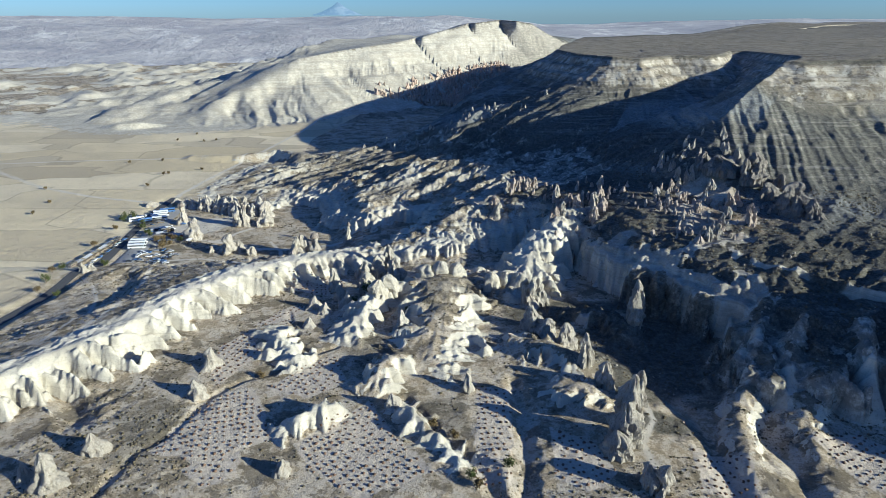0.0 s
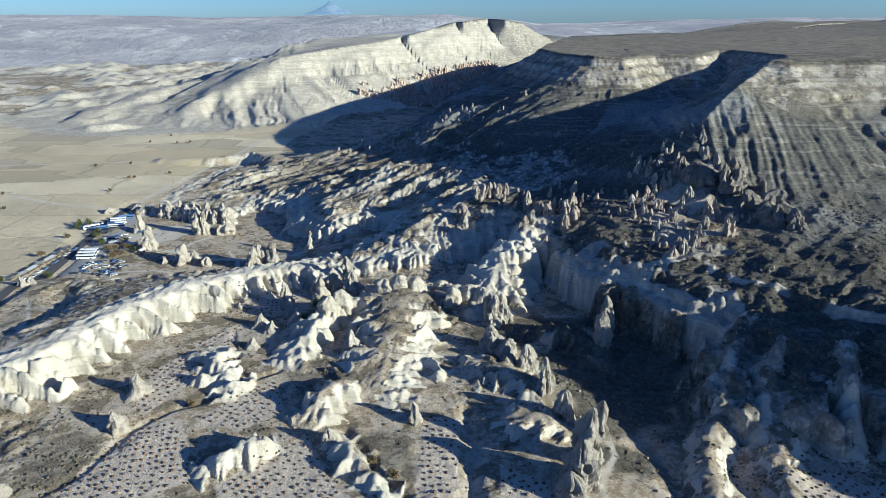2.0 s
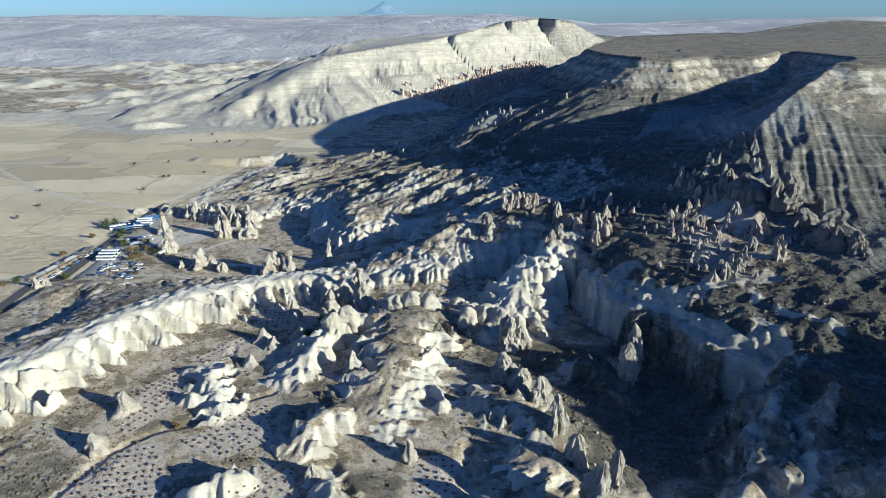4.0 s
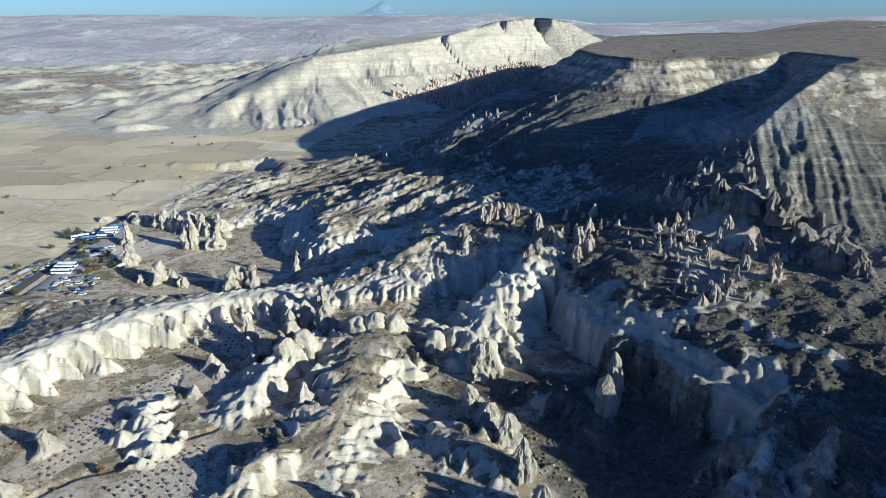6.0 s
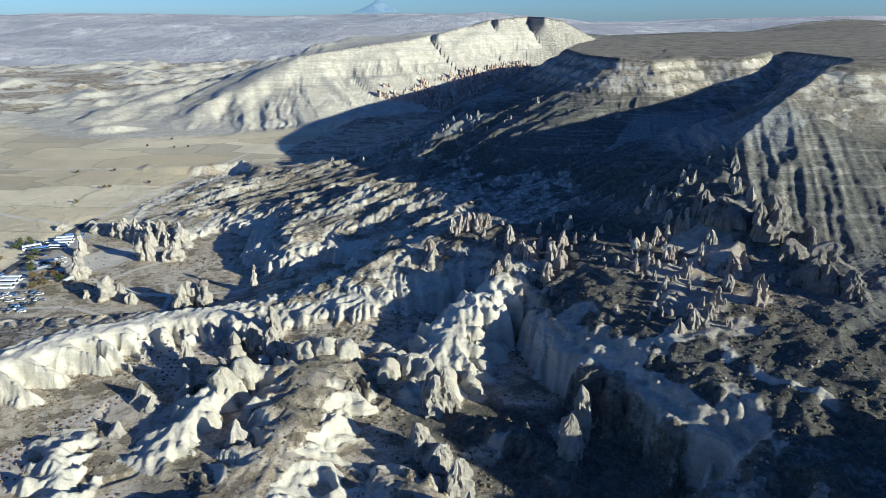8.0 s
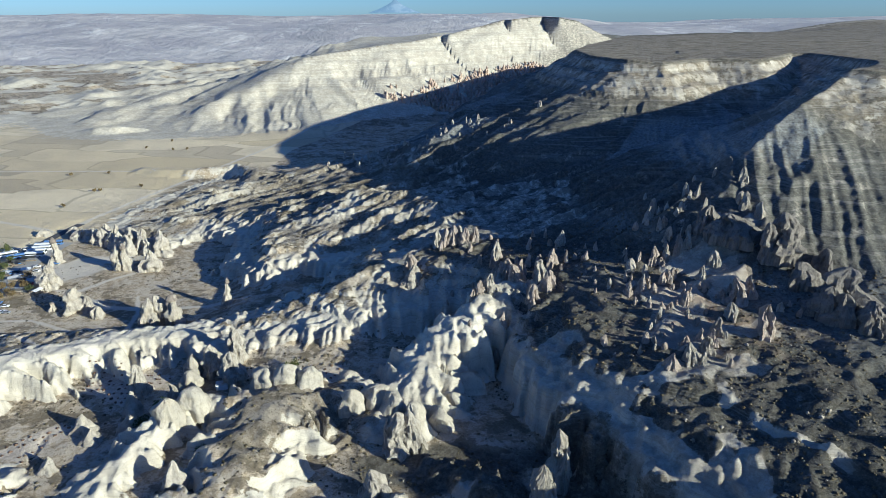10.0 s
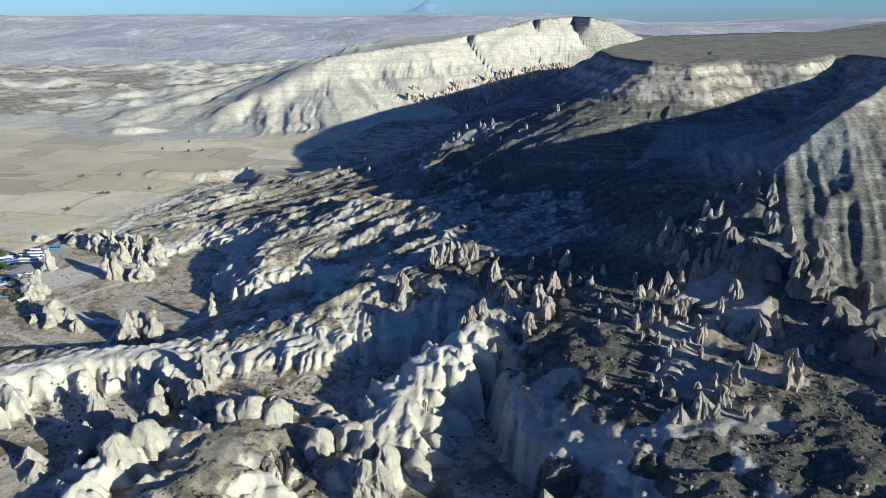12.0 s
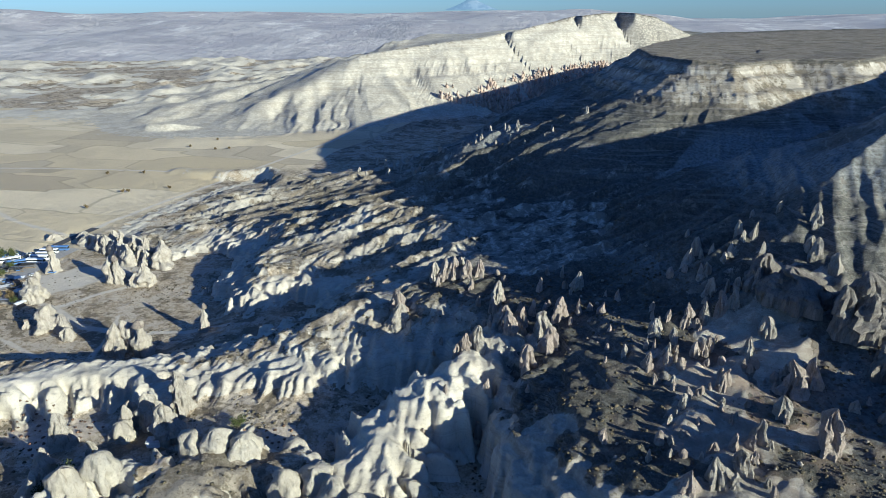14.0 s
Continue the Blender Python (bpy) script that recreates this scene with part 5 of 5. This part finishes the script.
for x, y, turn, model in ((-244, 512, 12, bus), (-241, 506, 12, bus), (-240, 500, 12, bus), (-237, 494, 10, bus), (-240, 517, 14, blue_bus),
                          (-228, 437, 5, bus), (-227, 432, 5, bus), (-225, 426, 5, bus), (-256, 493, 40, bus), (-247, 490, 35, blue_bus)):
    copy_thing(model, place(model, x, y, turn, 0.4))
rnd = random.Random(9)
for i in range(26):
    copy_thing(rnd.choice(cars), place(None, rnd.uniform(-218, -190), rnd.uniform(396, 424), rnd.choice((8, 98)) + rnd.uniform(-6, 6), 0.12))
for i in range(12):
    copy_thing(rnd.choice(cars), place(None, -243.5 + rnd.uniform(-0.8, 0.8), 385 + 6.2 * i, 82 + rnd.uniform(-8, 8), 0.12))
for i in range(14):
    copy_thing(rnd.choice(cars), place(None, rnd.uniform(-246, -212), rnd.uniform(440, 490), rnd.uniform(0, 180), 0.4))
for i in range(7):
    copy_thing(rnd.choice(cars), place(None, -272 + 3.4 * i, 497 + 2.2 * i, 110 + rnd.uniform(-6, 6), 0.12))
for model in [bus, blue_bus] + cars:
    for o in (*model.children_recursive, model):
        bpy.data.objects.remove(o)


def stall(w, d, h, roof, label):
    """A market stall: roof, four posts, counter."""
    top = new("market_stall")
    bm = bmesh.new()
    a = [bm.verts.new(p) for p in ((-w / 2, -d / 2, h), (w / 2, -d / 2, h), (w / 2, 0, h + 0.7), (-w / 2, 0, h + 0.7), (w / 2, d / 2, h), (-w / 2, d / 2, h))]
    bm.faces.new((a[0], a[1], a[2], a[3]))
    bm.faces.new((a[3], a[2], a[4], a[5]))
    bmesh.ops.solidify(bm, geom=bm.faces[:], thickness=0.12)
    part("roof", bm, roof, top)
    for x in (-w / 2 + 0.2, w / 2 - 0.2):
        for y in (-d / 2 + 0.2, d / 2 - 0.2):
            bm = bmesh.new()
            box(bm, x, y, 0, 0.14, 0.14, h)
            part("post", bm, WOOD, top)
    bm = bmesh.new()
    box(bm, 0, -d / 4, 0, w - 0.6, 0.9, 0.95)
    part("counter", bm, WOOD, top)
    return tagged(top, label, "stall", "market stalls")


stalls = [stall(9, 5, 2.8, TIN, "long tin-roofed souvenir stall by the road"), stall(6, 5, 2.6, WHITE_PAINT, "white-roofed souvenir stall by the road"),
          stall(6, 5, 2.7, RED_PAINT, "cafe stall with a dark red canopy")]
for i in range(7):
    copy_thing(stalls[i % 2], place(None, -250.5 + 0.35 * i, 385 + 9.5 * i, 86))
for x, y, turn, k in ((-235, 487, 15, 0), (-237, 480, 15, 0), (-231, 462, 5, 1), (-222, 468, 20, 1), (-206, 452, 0, 1), (-198, 447, 10, 2), (-194, 452, 10, 2),
                      (-214, 456, 0, 0), (-204, 438, 5, 1), (-192, 438, 80, 1), (-219, 455, 45, 0), (-248, 480, 40, 1)):
    copy_thing(stalls[k], place(None, x, y, turn))
for model in stalls:
    for o in (*model.children_recursive, model):
        bpy.data.objects.remove(o)


def tree(h, crown_r, leaf, label, seed):
    """A tree: tapered trunk with limbs, and a crown of many small leaf clumps with gaps."""
    r = random.Random(seed)
    top = new("tree")
    bm = bmesh.new()
    limbs = [((0, 0, -0.3), (0.1, 0.05, h * 0.5), 0.22, 0.12)]
    tips = []
    for _ in range(7):
        a, z = r.uniform(0, 6.28), h * r.uniform(0.28, 0.5)
        tip = (crown_r * 0.65 * math.cos(a), crown_r * 0.65 * math.sin(a), z + h * r.uniform(0.15, 0.42))
        limbs.append(((0.05, 0.03, z), tip, 0.09, 0.03))
        tips.append(tip)
    for p, q, r0, r1 in limbs:
        p, q = Vector(p), Vector(q)
        turn = (q - p).to_track_quat("Z", "Y").to_matrix()
        a = [bm.verts.new(p + turn @ Vector((r0 * math.cos(k), r0 * math.sin(k), 0))) for k in [i * 1.2566 for i in range(5)]]
        b = [bm.verts.new(q + turn @ Vector((r1 * math.cos(k), r1 * math.sin(k), 0))) for k in [i * 1.2566 for i in range(5)]]
        for i in range(5):
            bm.faces.new((a[i], a[(i + 1) % 5], b[(i + 1) % 5], b[i]))
    part("trunk", bm, BARK, top)
    bm = bmesh.new()
    for _ in range(420):
        base = Vector(r.choice(tips)) * r.uniform(0.6, 1.05)
        c = base + Vector((r.gauss(0, crown_r * 0.30), r.gauss(0, crown_r * 0.30), r.gauss(0.2, h * 0.11)))
        k = r.uniform(0.12, 0.34)
        turn = Euler((r.uniform(0, 6), r.uniform(0, 6), r.uniform(0, 6))).to_matrix()
        bm.faces.new([bm.verts.new(c + turn @ Vector(p) * k) for p in ((-1, -0.6, 0), (1, -0.5, 0.2), (0.8, 0.7, -0.2), (-0.7, 0.8, 0.3))])
    part("crown", bm, leaf, top)
    return tagged(top, label, "tree", "trees")


trees = [tree(6, 2.6, LEAF, "dark green tree among the stalls", 1), tree(4.5, 2.4, LEAF, "round green tree beside the road", 2),
         tree(4.5, 2.3, DRY_LEAF, "brown autumn tree among the stalls", 3), tree(3, 1.6, DRY_LEAF, "small bare brownish fruit tree", 4)]
rnd = random.Random(21)
for x, y, k in ((-268, 497, 0), (-266, 491, 1), (-262, 499, 0), (-247, 484, 1), (-241, 472, 0), (-231, 458, 1), (-226, 452, 0), (-213, 444, 2), (-209, 448, 2),
                (-212, 456, 2), (-205, 444, 2), (-203, 432, 2), (-209, 436, 2), (-199, 441, 1), (-216, 440, 2), (-206, 426, 2), (-232, 394, 1), (-246, 352, 0), (-226, 330, 1),
                (24, 183, 1), (10, 177, 1), (12, 173, 3), (-50, 312, 1), (-82, 243, 3), (-6, 355, 1), (-18, 296, 1), (-42, 315, 1), (-110, 258, 3), (-250, 366, 2),
                (-247, 372, 1), (-244, 340, 2), (-262, 470, 3), (-258, 430, 2), (5, 200, 3), (-4, 208, 3)):
    m = place(None, x, y, rnd.uniform(0, 360)) @ Matrix.Scale(rnd.uniform(0.8, 1.25), 4)
    copy_thing(trees[k], m).scale = m.to_scale()
for i in range(16):
    x = rnd.uniform(-420, -262)
    copy_thing(trees[3], place(None, x, rnd.uniform(430, 900), rnd.uniform(0, 360)))
for model in trees:
    for o in (*model.children_recursive, model):
        bpy.data.objects.remove(o)

# white hut among the cones
hut = new("hut")
bm = bmesh.new()
box(bm, 0, 0, -0.3, 4.5, 3.2, 2.7)
part("wall", bm, WHITE_PAINT, hut)
bm = bmesh.new()
box(bm, 0, 0, 2.4, 5.0, 3.7, 0.22)
part("roof", bm, TIN, hut)
hut.matrix_basis = place(None, -32, 342, 20)
tagged(hut, "small white hut with a flat tin roof", "hut")
